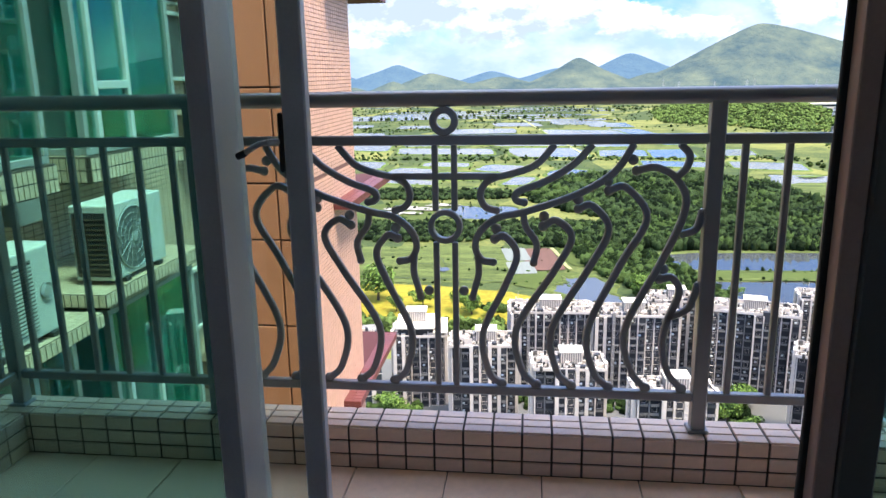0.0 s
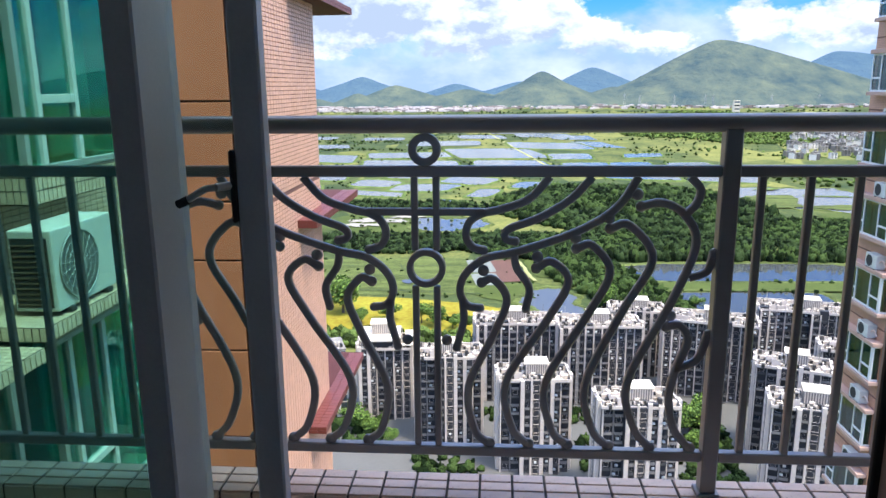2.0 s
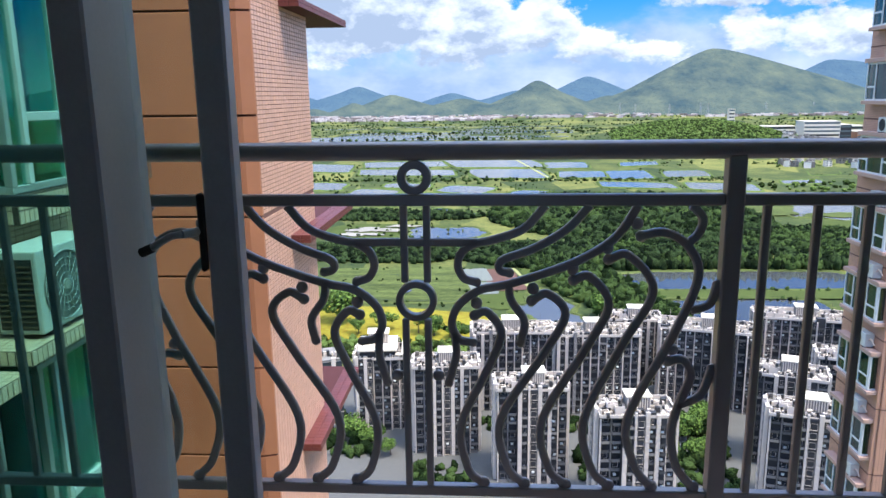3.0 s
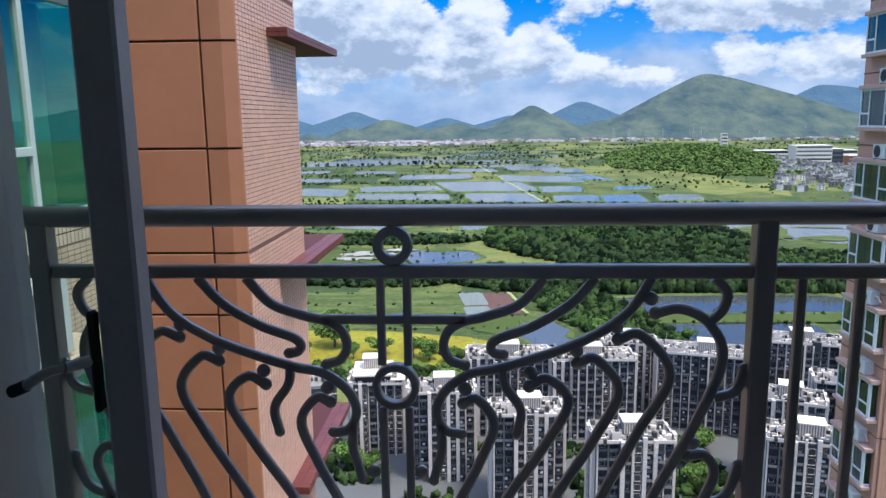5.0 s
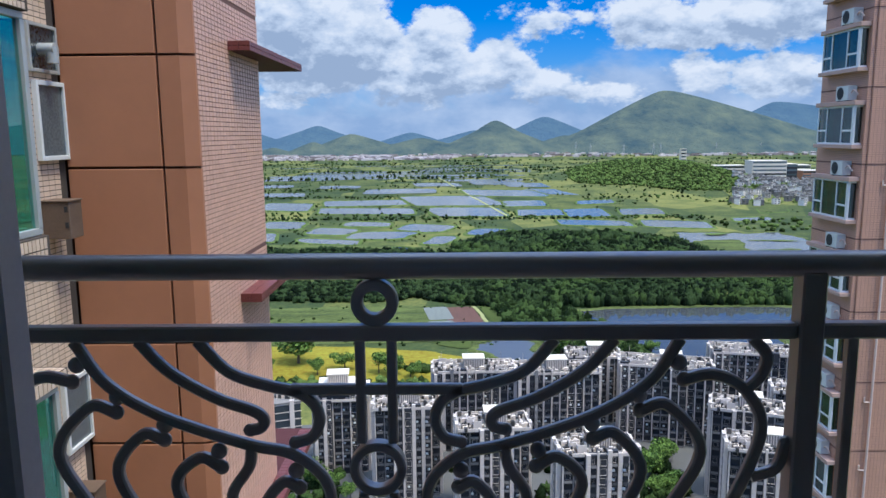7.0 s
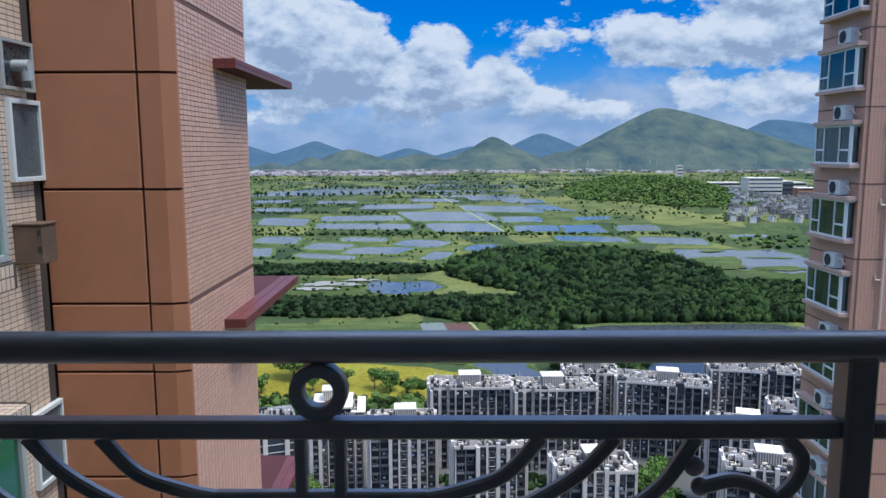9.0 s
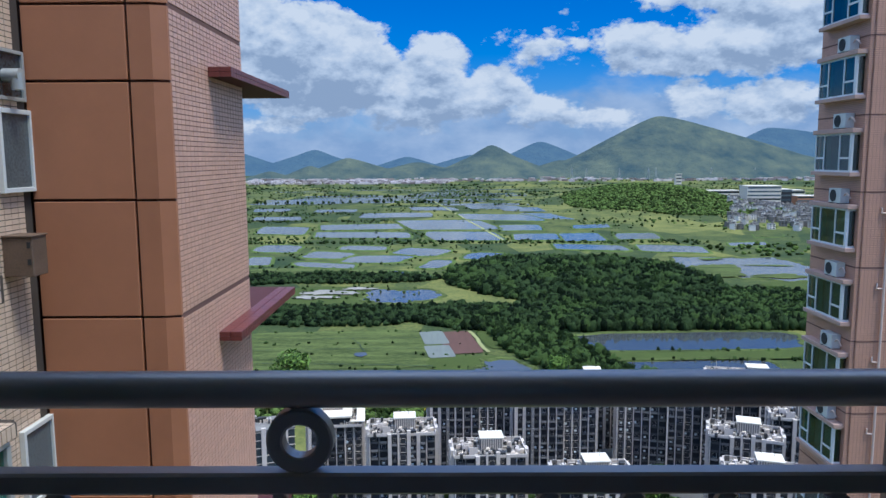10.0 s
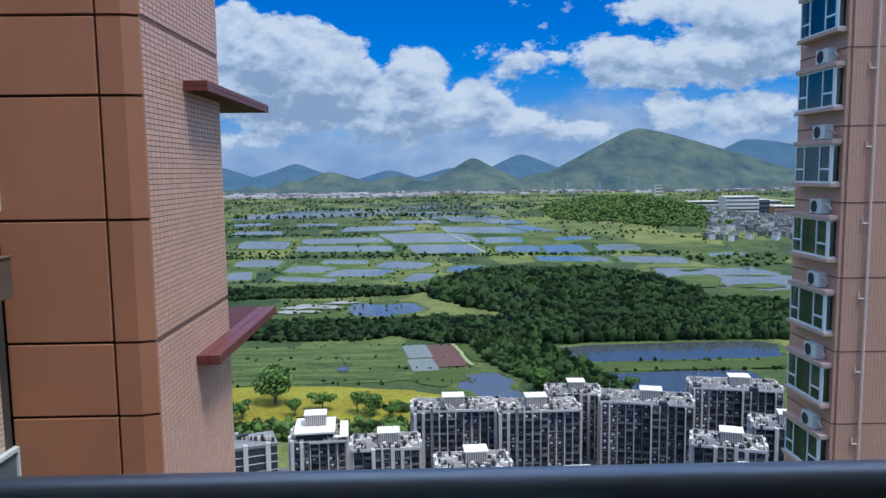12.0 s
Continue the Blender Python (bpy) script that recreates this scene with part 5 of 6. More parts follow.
for k in range(60):
    bushes.append((rnd.uniform(75, 210), rnd.choice((407, 426)) + rnd.uniform(-1.5, 1.5), GZ, rnd.uniform(0.6, 1.8), rnd.uniform(1.2, 3.6)))
for k in range(50):
    bushes.append((rnd.uniform(-130, -20), rnd.uniform(575, 660), GZ, rnd.uniform(0.8, 2.4), rnd.uniform(1.2, 3.2)))
crowns("bushes", bushes, 2, LEAF_MID, "low bushes along ditches and pond banks", "bushes")
DITCH = surface("dark wet ditch grass", (0.025, 0.045, 0.018), 0.9, var=0.3, coarse=0.1, fine=0.8, bump=0.0)
for x0, y0, x1, y1, w in ((-130, 404, -8, 397, 0.8), (-130, 430, -18, 436, 0.5), (-130, 458, -20, 461, 0.5), (-50, 428, -62, 462, 0.5)):
    track(x0, y0, x1, y1, w, "narrow dark ditch across the meadow", DITCH)

# ---- neighbouring tower across the court ----
TX, TY, TD = 15.0, 25.2, 3.3


def tower_tile():
    m = TOWER_TILE
    n, l = m.node_tree.nodes, m.node_tree.links
    b = n["Principled BSDF"]
    src = b.inputs["Base Color"].links[0].from_socket
    tc = n.new("ShaderNodeTexCoord")
    sep, comb, add = n.new("ShaderNodeSeparateXYZ"), n.new("ShaderNodeCombineXYZ"), n.new("ShaderNodeMath")
    l.new(tc.outputs["Object"], sep.inputs[0])
    l.new(sep.outputs[0], add.inputs[0]), l.new(sep.outputs[1], add.inputs[1])
    l.new(add.outputs[0], comb.inputs[0]), l.new(sep.outputs[2], comb.inputs[1])
    br = n.new("ShaderNodeTexBrick")
    br.offset = 0.0
    br.inputs["Scale"].default_value = 1.0
    br.inputs["Brick Width"].default_value, br.inputs["Row Height"].default_value = 0.13, 0.065
    br.inputs["Mortar Size"].default_value, br.inputs["Mortar Smooth"].default_value = 0.008, 0.2
    br.inputs["Mortar"].default_value = (0.27, 0.145, 0.10, 1)
    l.new(comb.outputs[0], br.inputs["Vector"])
    l.new(src, br.inputs["Color1"]), l.new(src, br.inputs["Color2"])
    l.new(br.outputs["Color"], b.inputs["Base Color"])


tower_tile()
neighbour = thing("apartment_tower", "salmon tiled apartment tower with stacked bay windows", "apartment tower", (TX, TY, 0))
bm = bmesh.new()
box(bm, 0, 0, -115, 16, TD, 26)
part("wall", bm, TOWER_TILE, neighbour)
bm = bmesh.new()
box(bm, 0.16, -0.05, -115, 16, -0.0005, 26, 0.006)
part("pier", bm, TOWER_TILE, neighbour)
for k in range(-7, 9):
    z = 0.21 + STOREY * k
    bm = bmesh.new()
    box(bm, -0.012, -0.012, z, 0.158, -0.0005, z + 0.05)
    box(bm, 0.15, -0.058, z, 16, -0.0505, z + 0.05)
    box(bm, -0.012, 0, z, -0.0005, TD, z + 0.05)
    part("groove_band", bm, GROUT_BROWN, neighbour, "dark joint band")
bm = bmesh.new()
rod(bm, (1.0, -0.14, -30), (1.0, -0.14, 26), 0.045, 10)
part("drain_pipe", bm, PIPE, neighbour, "cream drain pipe", smooth=True)
for k in range(-6, 8):
    bm = bmesh.new()
    z = -0.52 + STOREY * k
    rod(bm, (1.0, -0.14, z), (0.76, -0.10, z), 0.03, 8)
    rod(bm, (0.76, -0.10, z), (0.76, -0.10, z + 0.2), 0.03, 8)
    part("pipe_branch", bm, PIPE, neighbour)


def tower_bay(z, seed):
    """One storey: ledges, frame, panes, curtains. It looks along -x, with a short end pane towards -y."""
    rnd = random.Random(seed)
    ob = thing("bay_window", "pale framed bay window with green curtains on the salmon tower", "bay window", (TX, TY, z), "bay windows of the neighbouring tower")
    xo, y0, y1 = -0.29, 0.18, 2.76
    zb, zt = 0.93, 2.35
    for name, a, b in (("sill", zb - 0.14, zb), ("head", zt, zt + 0.16)):
        bm = bmesh.new()
        box(bm, xo - 0.10, y0 - 0.12, a, -0.0005, y1 + 0.12, b, 0.01)
        part(name, bm, TOWER_SILL, ob)
    ys = [y0, 1.0, 2.1, y1]
    bm = bmesh.new()
    box(bm, xo - 0.02, y0, zb, xo + 0.04, y1, zb + 0.07, 0.004)
    box(bm, xo - 0.02, y0, zt - 0.07, xo + 0.04, y1, zt, 0.004)
    box(bm, xo + 0.04, y0, zb, -0.0005, y0 + 0.06, zb + 0.07, 0.004)
    box(bm, xo + 0.04, y0, zt - 0.07, -0.0005, y0 + 0.06, zt, 0.004)
    part("frame", bm, WHITE_FRAME, ob)
    for i, y in enumerate(ys):
        w = 0.07 if i == 0 else 0.03
        bm = bmesh.new()
        yy = min(max(y, y0 + w), y1 - w)
        box(bm, xo - 0.03, yy - w, zb + 0.07, xo + 0.05, yy + w, zt - 0.07, 0.004)
        part("mullion", bm, WHITE_FRAME, ob)
    for i, (a, b) in enumerate(zip(ys, ys[1:])):
        bm = bmesh.new()
        box(bm, xo + 0.004, a + 0.03, zb + 0.06, xo + 0.012, b - 0.03, zt - 0.06)
        g = part("pane", bm, GLASS_TOWER, ob)
        g.visible_shadow = False
        if i in (0, 2):
            bm = bmesh.new()
            box(bm, xo - 0.025, a + 0.03, zb + 0.48, xo + 0.03, b - 0.03, zb + 0.55, 0.004)
            part("transom", bm, WHITE_FRAME, ob)
    bm = bmesh.new()
    box(bm, xo + 0.05, y0 + 0.02, zb + 0.06, -0.02, y0 + 0.03, zt - 0.06)
    g = part("pane", bm, GLASS_TOWER, ob)
    g.visible_shadow = False
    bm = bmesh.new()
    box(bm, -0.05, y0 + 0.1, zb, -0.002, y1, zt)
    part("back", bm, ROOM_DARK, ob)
    for a, b in ((y0 + 0.15, y0 + rnd.uniform(0.7, 1.3)), (y0 + rnd.uniform(1.7, 2.0), y1 - 0.1)):
        curtain(ob, -0.14, a, b, zb + 0.05, zt - 0.03, CURTAIN_GREEN, 0.05)
    return ob


for k in range(-6, 5):
    tower_bay(STOREY * k, 50 + k)
    ac = air_conditioner((TX - 0.36, TY + 1.05, 2.508 - STOREY + STOREY * k), "white air conditioner on a ledge between bay windows", 0.84, 0.34, 0.56, 180, "air conditioners of the neighbouring tower", False)
    bm = bmesh.new()
    pts = [(-0.12 - 0.01 * i, 0.42 + 0.05 * i, 0.30 + 0.10 * math.sin(i * 0.6)) for i in range(8)]
    tube(bm, pts, 0.022)
    part("hose", bm, PIPE, ac, "pale hose")

# ---- estate of apartment blocks below ----
BALCONY_GREY = surface("dark grey balcony front", (0.085, 0.083, 0.085), 0.5, var=0.3, coarse=0.1, fine=2, bump=0, per_piece=1.2, second=(0.17, 0.155, 0.14))
def recessed(name, w, d, h, rim, deep, side, outer, inner):
    """A box with one face set back inside a rim: a window (side -y) or a balcony tray (side +z)."""
    bm = bmesh.new()
    box(bm, -w / 2, -d, -h / 2, w / 2, 0.04, h / 2)
    axis = Vector(side)
    f = max(bm.faces, key=lambda q: q.normal.dot(axis))
    bmesh.ops.inset_region(bm, faces=[f], thickness=rim)
    bmesh.ops.translate(bm, verts=f.verts, vec=-axis * deep)
    f.material_index = 1
    me = mesh_of(bm, name, outer)
    me.materials.append(inner)
    return me


WIN_ME = recessed("window", 1.1, 0.08, 1.7, 0.11, 0.11, (0, -1, 0), WALL_WHITE, WINDOW_DARK)
BALC_ME = recessed("balcony", 2.3, 0.95, 1.0, 0.1, 0.8, (0, 0, 1), BALCONY_GREY, ROOF_GREY)
COND_ME = block_mesh("condenser", 0.8, 0.5, 0.6, 0.03, AC_WHITE)
BLOCK_H = 29.7
GEAR_DARK = surface("dark roof gear", (0.07, 0.068, 0.066), 0.7, var=0.5, coarse=0.3, fine=2, bump=0, per_island=1.0, second=(0.46, 0.39, 0.31))


def apartment_block(place, modules, depth, turn, label, wall, body_mat, seed, pent=(0.0, 7.5), white_slab=False, facing=-1, height=BLOCK_H):
    """A block whose front looks along its own -y; its foot is at z = 0."""
    rnd = random.Random(seed)
    ob = thing("apartment_block", label, "apartment block", (*place, GZ), "apartment blocks of the estate", turn=turn)
    mod = 3.0
    w, H = modules * mod, height
    bm = bmesh.new()
    box(bm, -w / 2, -depth / 2, 0, w / 2, depth / 2, H)
    part("wall", bm, body_mat, ob)
    bm = bmesh.new()
    box(bm, -w / 2 - 0.2, -depth / 2 - 1.6, H + 0.0, w / 2 + 0.2, depth / 2 + 0.2, H + 0.25)
    part("roof", bm, ROOF_GREY, ob)
    for b in ((-w / 2 - 0.25, -depth / 2 - 1.65, w / 2 + 0.25, -depth / 2 - 1.4), (-w / 2 - 0.25, depth / 2, w / 2 + 0.25, depth / 2 + 0.25),
              (-w / 2 - 0.25, -depth / 2 - 1.4, -w / 2, depth / 2), (w / 2, -depth / 2 - 1.4, w / 2 + 0.25, depth / 2)):
        bm = bmesh.new()
        top = H + rnd.choice((1.1, 1.3))
        box(bm, b[0], b[1], H + 0.25, b[2], b[3], top)
        part("parapet", bm, wall, ob)
    floors = 11
    fh = H / floors
    bays = [rnd.choice((0.0, 1.6, 2.4)) for _ in range(modules)]
    for i in range(1, modules, 2):
        bays[i] = bays[i - 1]
    for i in range(modules):
        x, out = -w / 2 + mod * i, bays[i]
        front = -depth / 2 - out
        if out:
            bm = bmesh.new()
            box(bm, x + 0.02, front, 0, x + mod - 0.02, -depth / 2 - 0.0005, H - 0.02 + rnd.choice((0, 0.9, 1.8)))
            part("bay_wall", bm, body_mat, ob)
        proud = 0.9 if i % 2 == 0 else 0.5
        lean = out == 0.0
        wide = rnd.choice((0.45, 0.6, 1.15)) if not lean else 0.4
        skin = wall if rnd.random() < 0.8 else WALL_MID
        bm = bmesh.new()
        box(bm, x + 0.1, front - proud, 0, x + 0.1 + wide, front - 0.0005, H + rnd.choice((0.3, 1.3, 2.2)), 0.03)
        part("pier", bm, skin, ob)
        kind = rnd.random()
        for k in range(floors):
            z = fh * (k + 0.55)
            if wide > 0.8:
                piece("window", WIN_ME, ob, (x + 0.1 + wide / 2, front - proud, z), (wide * 0.5, 1, 0.6))
            if kind < 0.7:
                piece("balcony", BALC_ME, ob, (x + 0.1 + (wide + mod - 0.1) / 2, front, z - 0.75), ((mod - 0.35 - wide) / 2.3, 1, 0.8))
                if k % 2 == i % 2:
                    piece("window", WIN_ME, ob, (x + 0.1 + (wide + mod - 0.1) / 2, front, z + 0.3), ((mod - 1.2 - wide) / 1.1, 1, 0.8))
            else:
                piece("window", WIN_ME, ob, (x + 0.1 + (wide + mod - 0.1) / 2, front, z), ((mod - 0.5 - wide) / 1.1, 1, 1.1))
            if rnd.random() < 0.3:
                piece("condenser", COND_ME, ob, (x + wide + rnd.choice((0.6, 1.2)), front - 0.27, z + 0.25))
    # side walls: white end piers with windows
    for s in (-1, 1):
        for j in range(3):
            y = -depth / 2 + depth * (j + 0.5) / 3
            bm = bmesh.new()
            box(bm, s * (w / 2 + 0.5) - 0.5, y - 1.3, 0, s * (w / 2 + 0.5) + 0.5, y + 1.3, H + (0.9 if j else 1.8), 0.03)
            part("side_pier", bm, wall if j != 1 else WALL_MID, ob)
            for k in range(floors if s == facing else 0):
                piece("window", WIN_ME, ob, (s * (w / 2 + 1.0), y, fh * (k + 0.55)), (0.9, 1, 0.9), (0, 0, s * 90))
    # stair house on the roof with louvred sides and a pale cap
    px, pw = pent
    house = thing("roof_house", "", "", (0, 0, 0))
    house.matrix_world = Matrix()
    house.parent = ob
    house.location = (px, 0.5, H + (4.1 if white_slab else 0.25))
    bm = bmesh.new()
    box(bm, -pw / 2, -2.6, 0, pw / 2, 2.6, 3.598)
    part("core", bm, WALL_MID, house)
    bm = bmesh.new()
    box(bm, -pw / 2 - 0.35, -3.0, 3.6, pw / 2 + 0.35, 3.0, 4.0, 0.04)
    part("cap", bm, ROOF_WHITE, house, "pale flat roof cap")
    bm = bmesh.new()
    n = int(pw / 0.62)
    for i in range(n):
        x = -pw / 2 + 0.2 + (pw - 0.4) * i / (n - 1)
        box(bm, x - 0.13, -2.9, 0.3, x + 0.16, -2.601, 3.598)
    part("louvres", bm, wall, house)
    if white_slab:
        bm = bmesh.new()
        box(bm, -w * 0.44, -depth / 2 - 1.8, H + 3.45, w * 0.32, depth / 2 - 0.5, H + 4.1, 0.04)
        part("roof_slab", bm, ROOF_WHITE, ob, "broad white roof slab")
        bm = bmesh.new()
        box(bm, -w * 0.40, -depth / 2 - 0.6, H + 0.26, w * 0.28, depth / 2 - 1, H + 3.449)
        part("penthouse", bm, WALL_GREY, ob, "dark glazed penthouse")
        bm = bmesh.new()
        for i in range(12):
            x = -w * 0.40 + w * 0.68 * i / 11
            box(bm, x - 0.06, -depth / 2 - 0.7, H + 0.26, x + 0.06, -depth / 2 - 0.601, H + 3.449)
        part("mullions", bm, WALL_GREY, ob)
        bm = bmesh.new()
        box(bm, w * 0.40, -depth / 2 - 1.8, H + 1.9, w * 0.56, depth / 2, H + 2.3, 0.04)
        box(bm, w * 0.28, -depth / 2 - 1.8, H + 1.9, w * 0.40, -depth / 2 - 0.4, H + 2.3, 0.04)
        for x, y in ((0.42, -0.5), (0.54, -0.5), (0.54, 0.4)):
            box(bm, w * x - 0.2, depth * y - 0.2, H + 0.2, w * x + 0.2, depth * y + 0.2, H + 1.95)
        part("terrace_frame", bm, ROOF_WHITE, ob, "pale frame round a roof terrace")
    # roof gear: condensers, tanks, screens, pergola beams, pipes
    bm = bmesh.new()
    for _ in range(110):
        x, y = rnd.uniform(-w / 2 + 0.6, w / 2 - 0.6), rnd.uniform(-depth / 2 - 1.2, depth / 2 - 0.4)
        if abs(x - px) < pw / 2 + 0.6 and abs(y - 0.5) < 3.4:
            continue
        a, b, c = rnd.uniform(0.3, 1.6), rnd.uniform(0.3, 1.4), rnd.uniform(0.3, 1.6)
        box(bm, x - a / 2, y - b / 2, H + 0.24, x + a / 2, y + b / 2, H + 0.25 + c)
    for x in (px - pw * 0.3, px + pw * 0.2, -w * 0.4, w * 0.35):
        rod(bm, (x, 1, H + 0.3), (x, 1, H + 5.6), 0.06, 5)
    tagged(part("roof_clutter", bm, GEAR_DARK, ob), kind="stuff")
    bm = bmesh.new()
    for _ in range(34):
        x, y = rnd.uniform(-w / 2 + 0.8, w / 2 - 0.8), rnd.uniform(-depth / 2 - 0.6, depth / 2 - 0.8)
        if abs(x - px) < pw / 2 + 0.6 and abs(y - 0.5) < 3.4:
            continue
        a, b, c = rnd.uniform(0.4, 1.3), rnd.uniform(0.4, 1.3), rnd.uniform(0.5, 1.7)
        box(bm, x - a / 2, y - b / 2, H + 0.24, x + a / 2, y + b / 2, H + 0.25 + c)
    for _ in range(9):
        x, y = rnd.uniform(-w / 2 + 2, w / 2 - 4), rnd.uniform(-depth / 2, depth / 2 - 2)
        if abs(x - px) < pw / 2 + 3:
            continue
        box(bm, x, y, H + 0.24, x + rnd.uniform(1.5, 3.2), y + 0.18, H + 0.25 + rnd.uniform(1.2, 2.4))
        box(bm, x, y + 0.2, H + 0.24, x + 0.18, y + rnd.uniform(1.5, 3), H + 0.25 + rnd.uniform(1.2, 2.4))
    g = part("roof_gear", bm, wall, ob)
    tagged(g, kind="stuff")
    return ob


WIDE = apartment_block((8, 262), 10, 13, 2, "off white and charcoal apartment block with roof house", WALL_WHITE, WALL_GREY, 1)
NARROW = apartment_block((-15, 226), 7, 12, 4, "off white narrow apartment block with louvred roof house", WALL_WHITE, WALL_GREY, 2, (1.0, 6.5))
DARK = apartment_block((-39, 243), 6, 14, 6, "charcoal apartment block with a broad white roof slab", WALL_WHITE, WALL_GREY, 3, (-1.0, 7.0), True, 1, 26.4)
GREYER = apartment_block((81, 266), 11, 13, -14, "grey apartment block with pale end wall", WALL_WHITE, WALL_GREY, 4, (2.0, 7.5))
for x, y, turn in ((38.5, 260, 2),):
    copy_thing(WIDE, pose(x, y, GZ, 0, 0, turn))
copy_thing(NARROW, pose(58, 288, GZ - 3, 0, 0, -4))
copy_thing(GREYER, pose(121, 281, GZ, 0, 0, -12))
for x, y, turn in ((12, 209, 3), (40, 192, 2), (94, 221, -20), (88, 192, -16), (120, 236, -18)):
    copy_thing(NARROW, pose(x, y, GZ, 0, 0, turn))

curtain_block = thing("office_block", "low block with blue grey glass front", "office block", (-62, 236, GZ), turn=20)
bm = bmesh.new()
box(bm, -9, -6, 0, 9, 6, 26.999)
part("wall", bm, BLUE_GLASS, curtain_block, "blue grey glass")
for x in (-9.1, -2.0, 5.2):
    bm = bmesh.new()
    box(bm, x, -7.2, 0, x + 1.5, -6.13, 28.4, 0.03)
    part("pier", bm, WALL_WHITE, curtain_block, "off white pier")
bm = bmesh.new()
for i in range(30):
    x, y = -8 + (i * 37 % 30) / 30 * 16, -5 + (i * 53 % 30) / 30 * 10
    box(bm, x, y, 27.55, x + 0.5 + (i % 4) * 0.4, y + 0.5 + (i % 3) * 0.5, 28.1 + (i % 5) * 0.35)
tagged(part("roof_clutter", bm, GEAR_DARK, curtain_block), kind="stuff")
for k in range(10):
    bm = bmesh.new()
    box(bm, -9.1, -6.12, 2.7 * k + 2.3, 9.1, -6.001, 2.7 * k + 2.6)
    part("floor_band", bm, WALL_WHITE, curtain_block)
bm = bmesh.new()
box(bm, -9.3, -6.3, 27, 9.3, 6.3, 27.6)
part("roof", bm, ROOF_GREY, curtain_block)

# ---- village, hospital-like block, warehouses and the far town ----
ORANGE = surface("orange render", (0.42, 0.20, 0.11), 0.8, var=0.1)
HOUSE = surface("village house render", (0.22, 0.20, 0.18), 0.85, var=0.2, coarse=0.1, fine=1, bump=0, per_piece=1.2, second=(0.70, 0.64, 0.57))
house = thing("village_house", "small pale village house with flat roof", "house", (560, 1380, GZ), "village houses")
bm = bmesh.new()
box(bm, -5, -4.5, 0, 5, 4.5, 9)
part("wall", bm, HOUSE, house)
bm = bmesh.new()
box(bm, -5.4, -4.9, 9, 5.4, 4.9, 9.5)
box(bm, 1, -1, 9.5, 4, 3, 12)
part("roof", bm, ROOF_GREY, house)
for z in (1.8, 4.8, 7.6):
    for x in (-2.6, 2.6):
        bm = bmesh.new()
        box(bm, x - 1.3, -4.6, z - 0.8, x + 1.3, -4.501, z + 0.8)
        part("window", bm, WINDOW_DARK, house)
rnd = random.Random(77)
for i in range(285):
    y = 1130 + rnd.random() ** 0.9 * 760
    x = y * rnd.uniform(0.385, 0.51)
    if noise.noise((x / 90, y / 90, 7.7)) < -0.42:
        continue
    copy_thing(house, pose(x, y, float(plain(np.array(x), np.array(y))) - 0.3, 0, 0, rnd.choice((0, 15, 40, 75, 100))))


def plain_block(name, label, x, y, w, d, h, wall, bands, category="building", base=None):
    z = float(plain(np.array(float(x)), np.array(float(y)))) if base is None else base
    ob = thing(name, label, category, (x, y, z - 0.5))
    bm = bmesh.new()
    box(bm, -w / 2, -d / 2, 0, w / 2, d / 2, h)
    part("wall", bm, wall, ob)
    for k in range(bands):
        bm = bmesh.new()
        z = h * (k + 0.45) / bands
        box(bm, -w / 2 + 1, -d / 2 - 0.25, z, w / 2 - 1, -d / 2 - 0.001, z + h / bands * 0.4)
        part("window_band", bm, WINDOW_DARK, ob)
    bm = bmesh.new()
    box(bm, -w / 2 - 0.6, -d / 2 - 0.6, h, w / 2 + 0.6, d / 2 + 0.6, h + 1.2)
    part("roof", bm, ROOF_WHITE, ob)
    return ob


plain_block("office_block", "large white building with dark window bands", 728, 1700, 78, 46, 44, ROOF_WHITE, 5, "office block")
plain_block("office_block", "lower wing of the white building", 781, 1706, 26, 46, 40, WALL_GREY, 4, "office block")
plain_block("residential_tower", "slim white tower on the plain", 735, 2330, 18, 16, 62, ROOF_WHITE, 6, "tower")
plain_block("factory", "pinkish long low building", 690, 1850, 85, 40, 20, ROOF_WHITE, 2)
plain_block("factory", "orange brown building beside the village", 850, 1730, 60, 40, 24, ORANGE, 3)
plain_block("factory", "long white shed by the village", 1020, 2200, 90, 50, 16, ROOF_WHITE, 1)
verts, faces = [], []
rnd = random.Random(31)
for i in range(900):
    if i < 420:
        y, f = rnd.uniform(3150, 3420), rnd.uniform(-0.27, 0.0)
    else:
        y, f = rnd.uniform(3300, 3650), rnd.uniform(-0.3, 0.52)
    x = f * y
    w, d, h = rnd.uniform(8, 26), 14, rnd.uniform(5, 9)
    if i > 860:
        w, h = rnd.uniform(60, 120), 9
    z = float(plain(np.array(x), np.array(y)))
    k = len(verts)
    verts += [(x + a * w / 2, y + b * d / 2, z + c * h) for c in (0, 1) for a, b in ((-1, -1), (1, -1), (1, 1), (-1, 1))]
    faces += [(k + 4, k + 5, k + 6, k + 7)] + [(k + a, k + (a + 1) % 4, k + 4 + (a + 1) % 4, k + 4 + a) for a in range(4)]
TOWN = surface("pale far houses", (0.30, 0.24, 0.225), 0.85, var=0.3, coarse=0.004, fine=0.01, bump=0, per_island=0.6, second=(0.52, 0.46, 0.44))
me = bpy.data.meshes.new("far_town")
me.from_pydata(verts, [], faces)
me.materials.append(TOWN)
tagged(new("far_town", me), "pale far town at the foot of the hills", "town", kind="stuff")


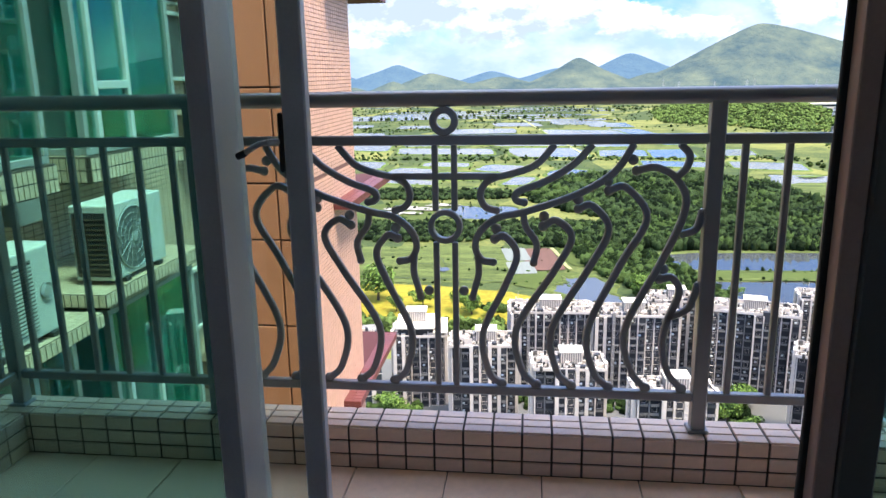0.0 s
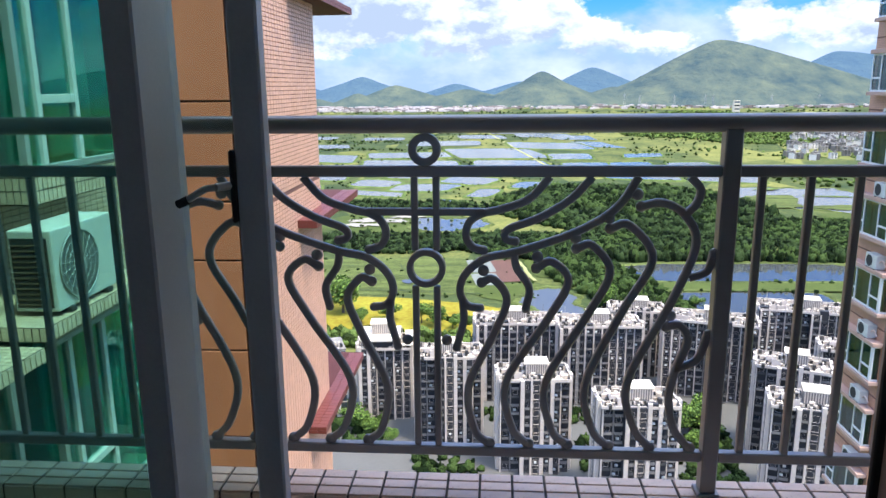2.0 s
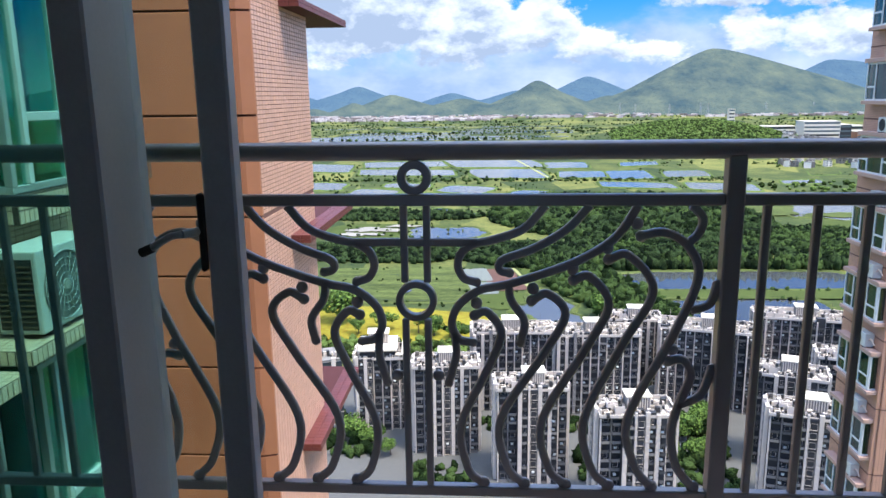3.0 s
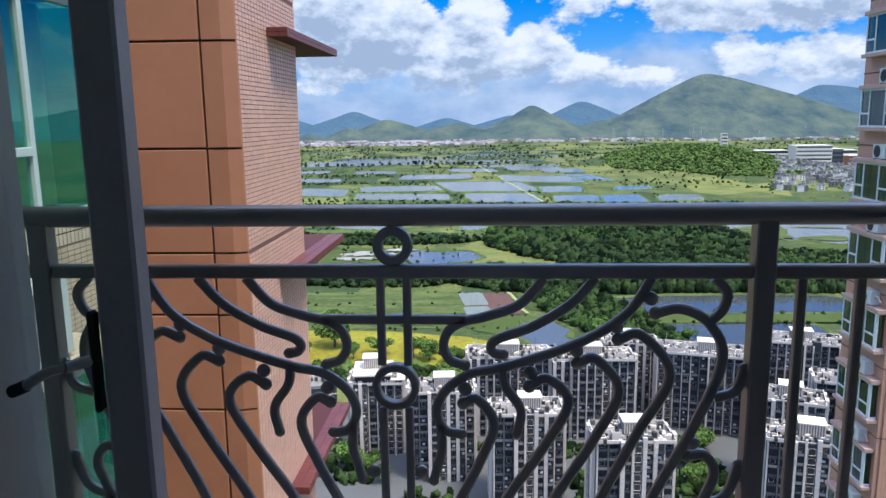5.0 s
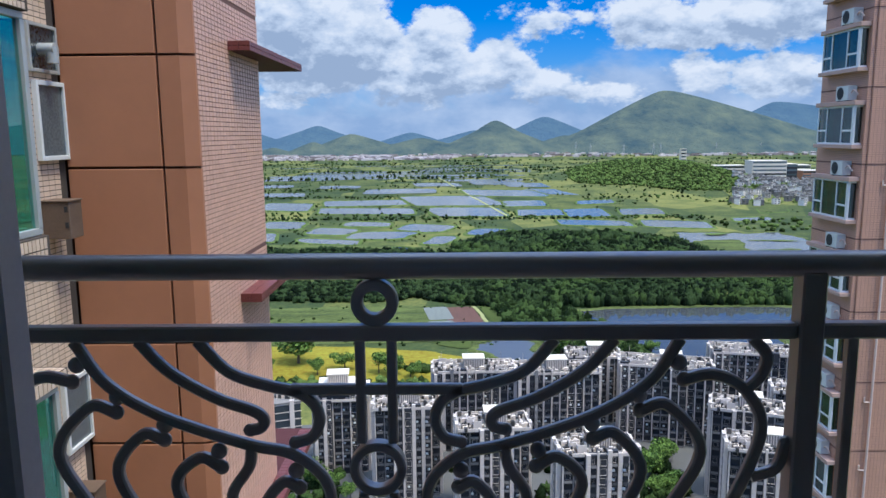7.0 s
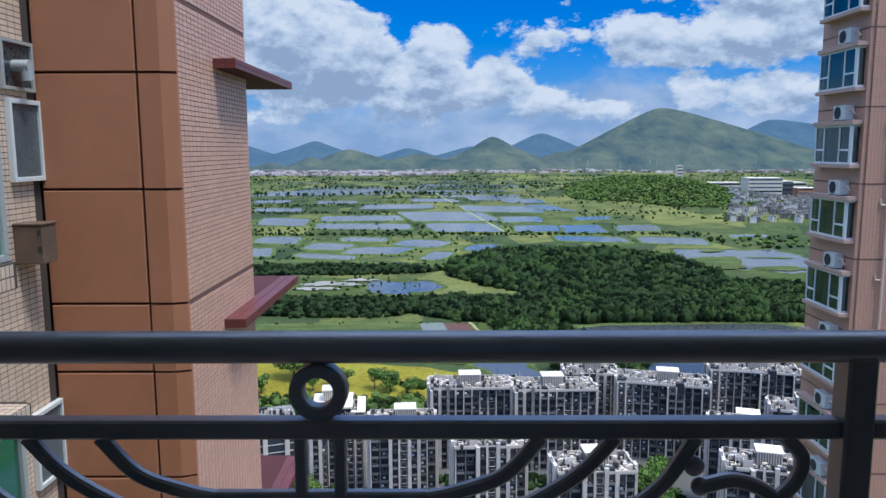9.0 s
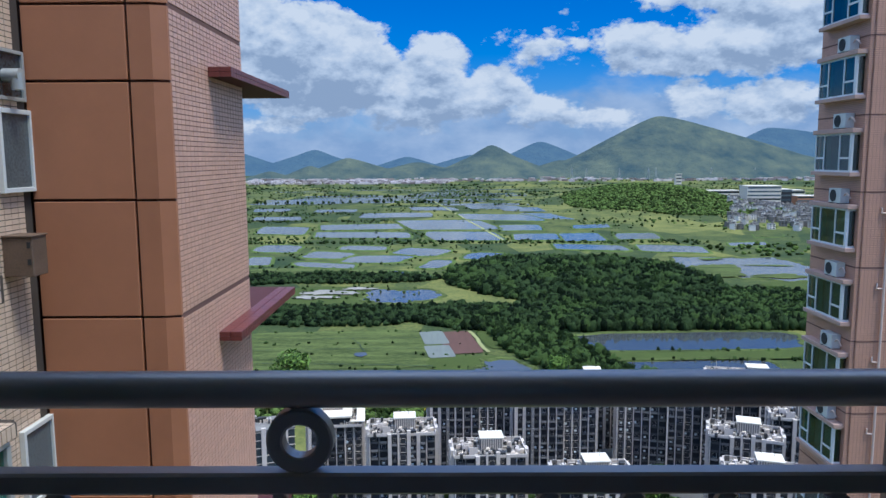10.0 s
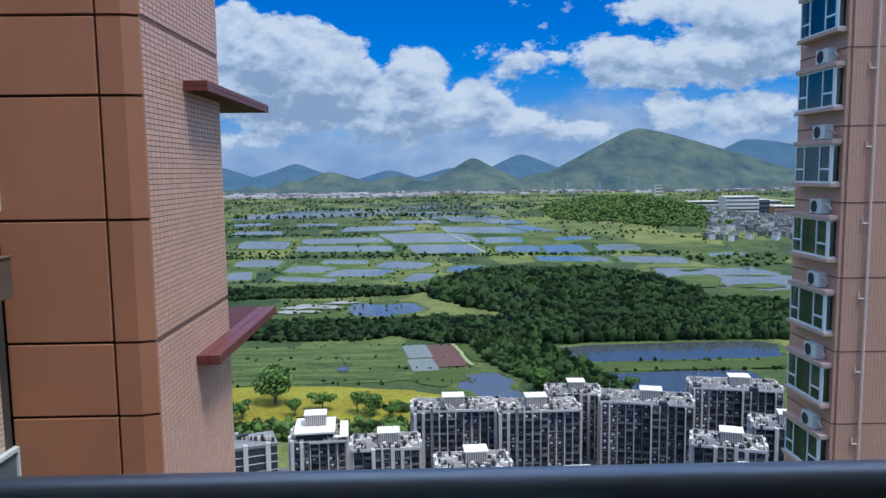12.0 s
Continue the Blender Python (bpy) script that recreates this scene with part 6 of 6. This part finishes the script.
def pylon(x, y, h):
    ob = thing("pylon", "slender grey lattice pylon on the plain", "pylon", (x, y, float(plain(np.array(float(x)), np.array(float(y))))), "pylons")
    bm = bmesh.new()
    for sx, sy in ((-1, -1), (1, -1), (1, 1), (-1, 1)):
        rod(bm, (sx * h * 0.09, sy * h * 0.09, 0), (sx * 0.5, sy * 0.5, h), 0.5, 5)
    for k in (0.55, 0.7, 0.85):
        box(bm, -h * 0.13, -0.5, h * k, h * 0.13, 0.5, h * k + 1.2)
    part("mast", bm, GREY_FRAME, ob)


for fx, y, h in ((0.17, 3500, 62), (0.19, 3450, 55), (0.275, 3400, 58), (0.285, 3420, 60), (0.235, 3480, 52), (0.36, 3500, 55), (0.42, 3550, 50)):
    pylon(fx * y, y, h)

# ---- single trees by the estate and the ponds ----
BARK = surface("grey brown bark", (0.10, 0.075, 0.055), 0.9, var=0.3, coarse=2, fine=20)
LEAF_NEAR = surface("leafy tree foliage", (0.05, 0.10, 0.02), 0.8, var=0.35, coarse=0.5, fine=3, bump=0.4, per_island=0.6, second=(0.12, 0.19, 0.035), spec=0.2)


def leaf_tree(seed, radius, height, leaves=1500):
    rnd = random.Random(seed)
    ob = thing("tree", "broad green tree with dense leafy crown", "tree", (0, 0, 0), "single trees")
    bm = bmesh.new()
    rod(bm, (0, 0, 0), (0.2, 0.1, height * 0.5), radius * 0.08, 8, radius * 0.045)
    for i in range(5):
        a = i * 1.3 + rnd.random()
        rod(bm, (0.2, 0.1, height * (0.36 + 0.03 * i)), (math.cos(a) * radius * 0.6, math.sin(a) * radius * 0.6, height * rnd.uniform(0.6, 0.78)), radius * 0.035, 6, radius * 0.012)
    part("trunk", bm, BARK, ob)
    lumps = [(Vector((rnd.gauss(0, 0.42), rnd.gauss(0, 0.42), rnd.uniform(-0.45, 0.6))), rnd.uniform(0.34, 0.58)) for _ in range(13)]
    verts, faces = [], []
    for _ in range(leaves):
        c, r = rnd.choice(lumps)
        d = Vector((rnd.gauss(0, 1), rnd.gauss(0, 1), rnd.gauss(0.15, 1))).normalized()
        p = c + d * r * rnd.uniform(0.75, 1.05)
        p = Vector((p.x * radius, p.y * radius, height * 0.62 + p.z * height * 0.38))
        t = (d + Vector((rnd.gauss(0, 0.5), rnd.gauss(0, 0.5), rnd.gauss(0.3, 0.5)))).normalized()
        u = t.orthogonal().normalized()
        v = t.cross(u)
        s = radius * rnd.uniform(0.06, 0.13)
        k = len(verts)
        verts += [p - u * s, p - v * s * 0.6 + t * s * 0.2, p + u * s, p + v * s * 0.6 + t * s * 0.2]
        faces.append((k, k + 1, k + 2, k + 3))
    me = bpy.data.meshes.new("crown")
    me.from_pydata([tuple(q) for q in verts], [], faces)
    me.materials.append(LEAF_NEAR)
    cr = new("crown", me)
    cr.parent = ob
    return ob


TREES = [leaf_tree(1, 6.5, 12), leaf_tree(2, 5.0, 9), leaf_tree(3, 4.2, 10)]
for i, (x, y, s) in enumerate(TREE_PLACES):
    m = pose(x, y, GZ, 0, 0, i * 67)
    if i < 3:
        TREES[i].matrix_basis = m @ Matrix.Diagonal((s, s, s, 1))
    else:
        t = copy_thing(TREES[i % 3], m)
        t.scale = (s, s, s)

# ---- tiles of curb, floor and facades ----
PITCH = 0.1025
top_tile = block_mesh("tile", PITCH - 0.008, 0.0435, 0.008, 0.0015, TILE_CURB)
face_tile = block_mesh("tile", PITCH - 0.008, 0.008, 0.046, 0.0015, TILE_CURB)
for i in range(-17, 16):
    x = -0.044 + PITCH * (i + 0.5)
    for j in range(3):
        piece("tile", top_tile, curb, (x, -0.0485 + 0.0505 * j, CURB_Z - 0.004))
    for j in range(3):
        piece("tile", face_tile, curb, (x, -0.0715, CURB_Z - 0.030 - 0.053 * j))
side_top = block_mesh("tile", 0.0455, PITCH - 0.006, 0.008, 0.0015, TILE_CURB)
side_face = block_mesh("tile", 0.008, PITCH - 0.006, 0.047, 0.0015, TILE_CURB)
for i in range(6):
    y = -0.13 - PITCH * i
    for j in range(4):
        piece("tile", side_top, curb, (-1.626 - 0.0505 * j, y, CURB_Z - 0.004))
    for j in range(3):
        piece("tile", side_face, curb, (-1.5985, y, CURB_Z - 0.030 - 0.053 * j))

floor_tile = block_mesh("tile", 0.326, 0.326, 0.012, 0.002, TILE_FLOOR)
for i in range(-5, 8):
    for j in range(3):
        piece("tile", floor_tile, slab, (0.167 + 0.33 * i, -0.24 - 0.33 * j, FLOOR_Z - 0.006))

tile_field(wall_side, TILE_PINK, (WX - 0.006, WING_Y0, -7.0), (0, 1, 0), (0, 0, 1), (1, 0, 0), 22, 246, 0.1022, 0.0475, 0.0065, 0.005, "tiles",
           lambda c: abs((c.z - 0.11 + 0.05) % STOREY - 0.05) < 0.022, lambda c: 0.2 < c.z < 0.86)
tile_field(wall_left, TILE_CREAM, (LX - 0.006, 0.22, -4.2), (0, 1, 0), (0, 0, 1), (1, 0, 0), 51, 150, 0.1, 0.0475, 0.0065, 0.004, "tiles", None, lambda c: 0.1 < c.z < 0.9 and c.y > 3.7)
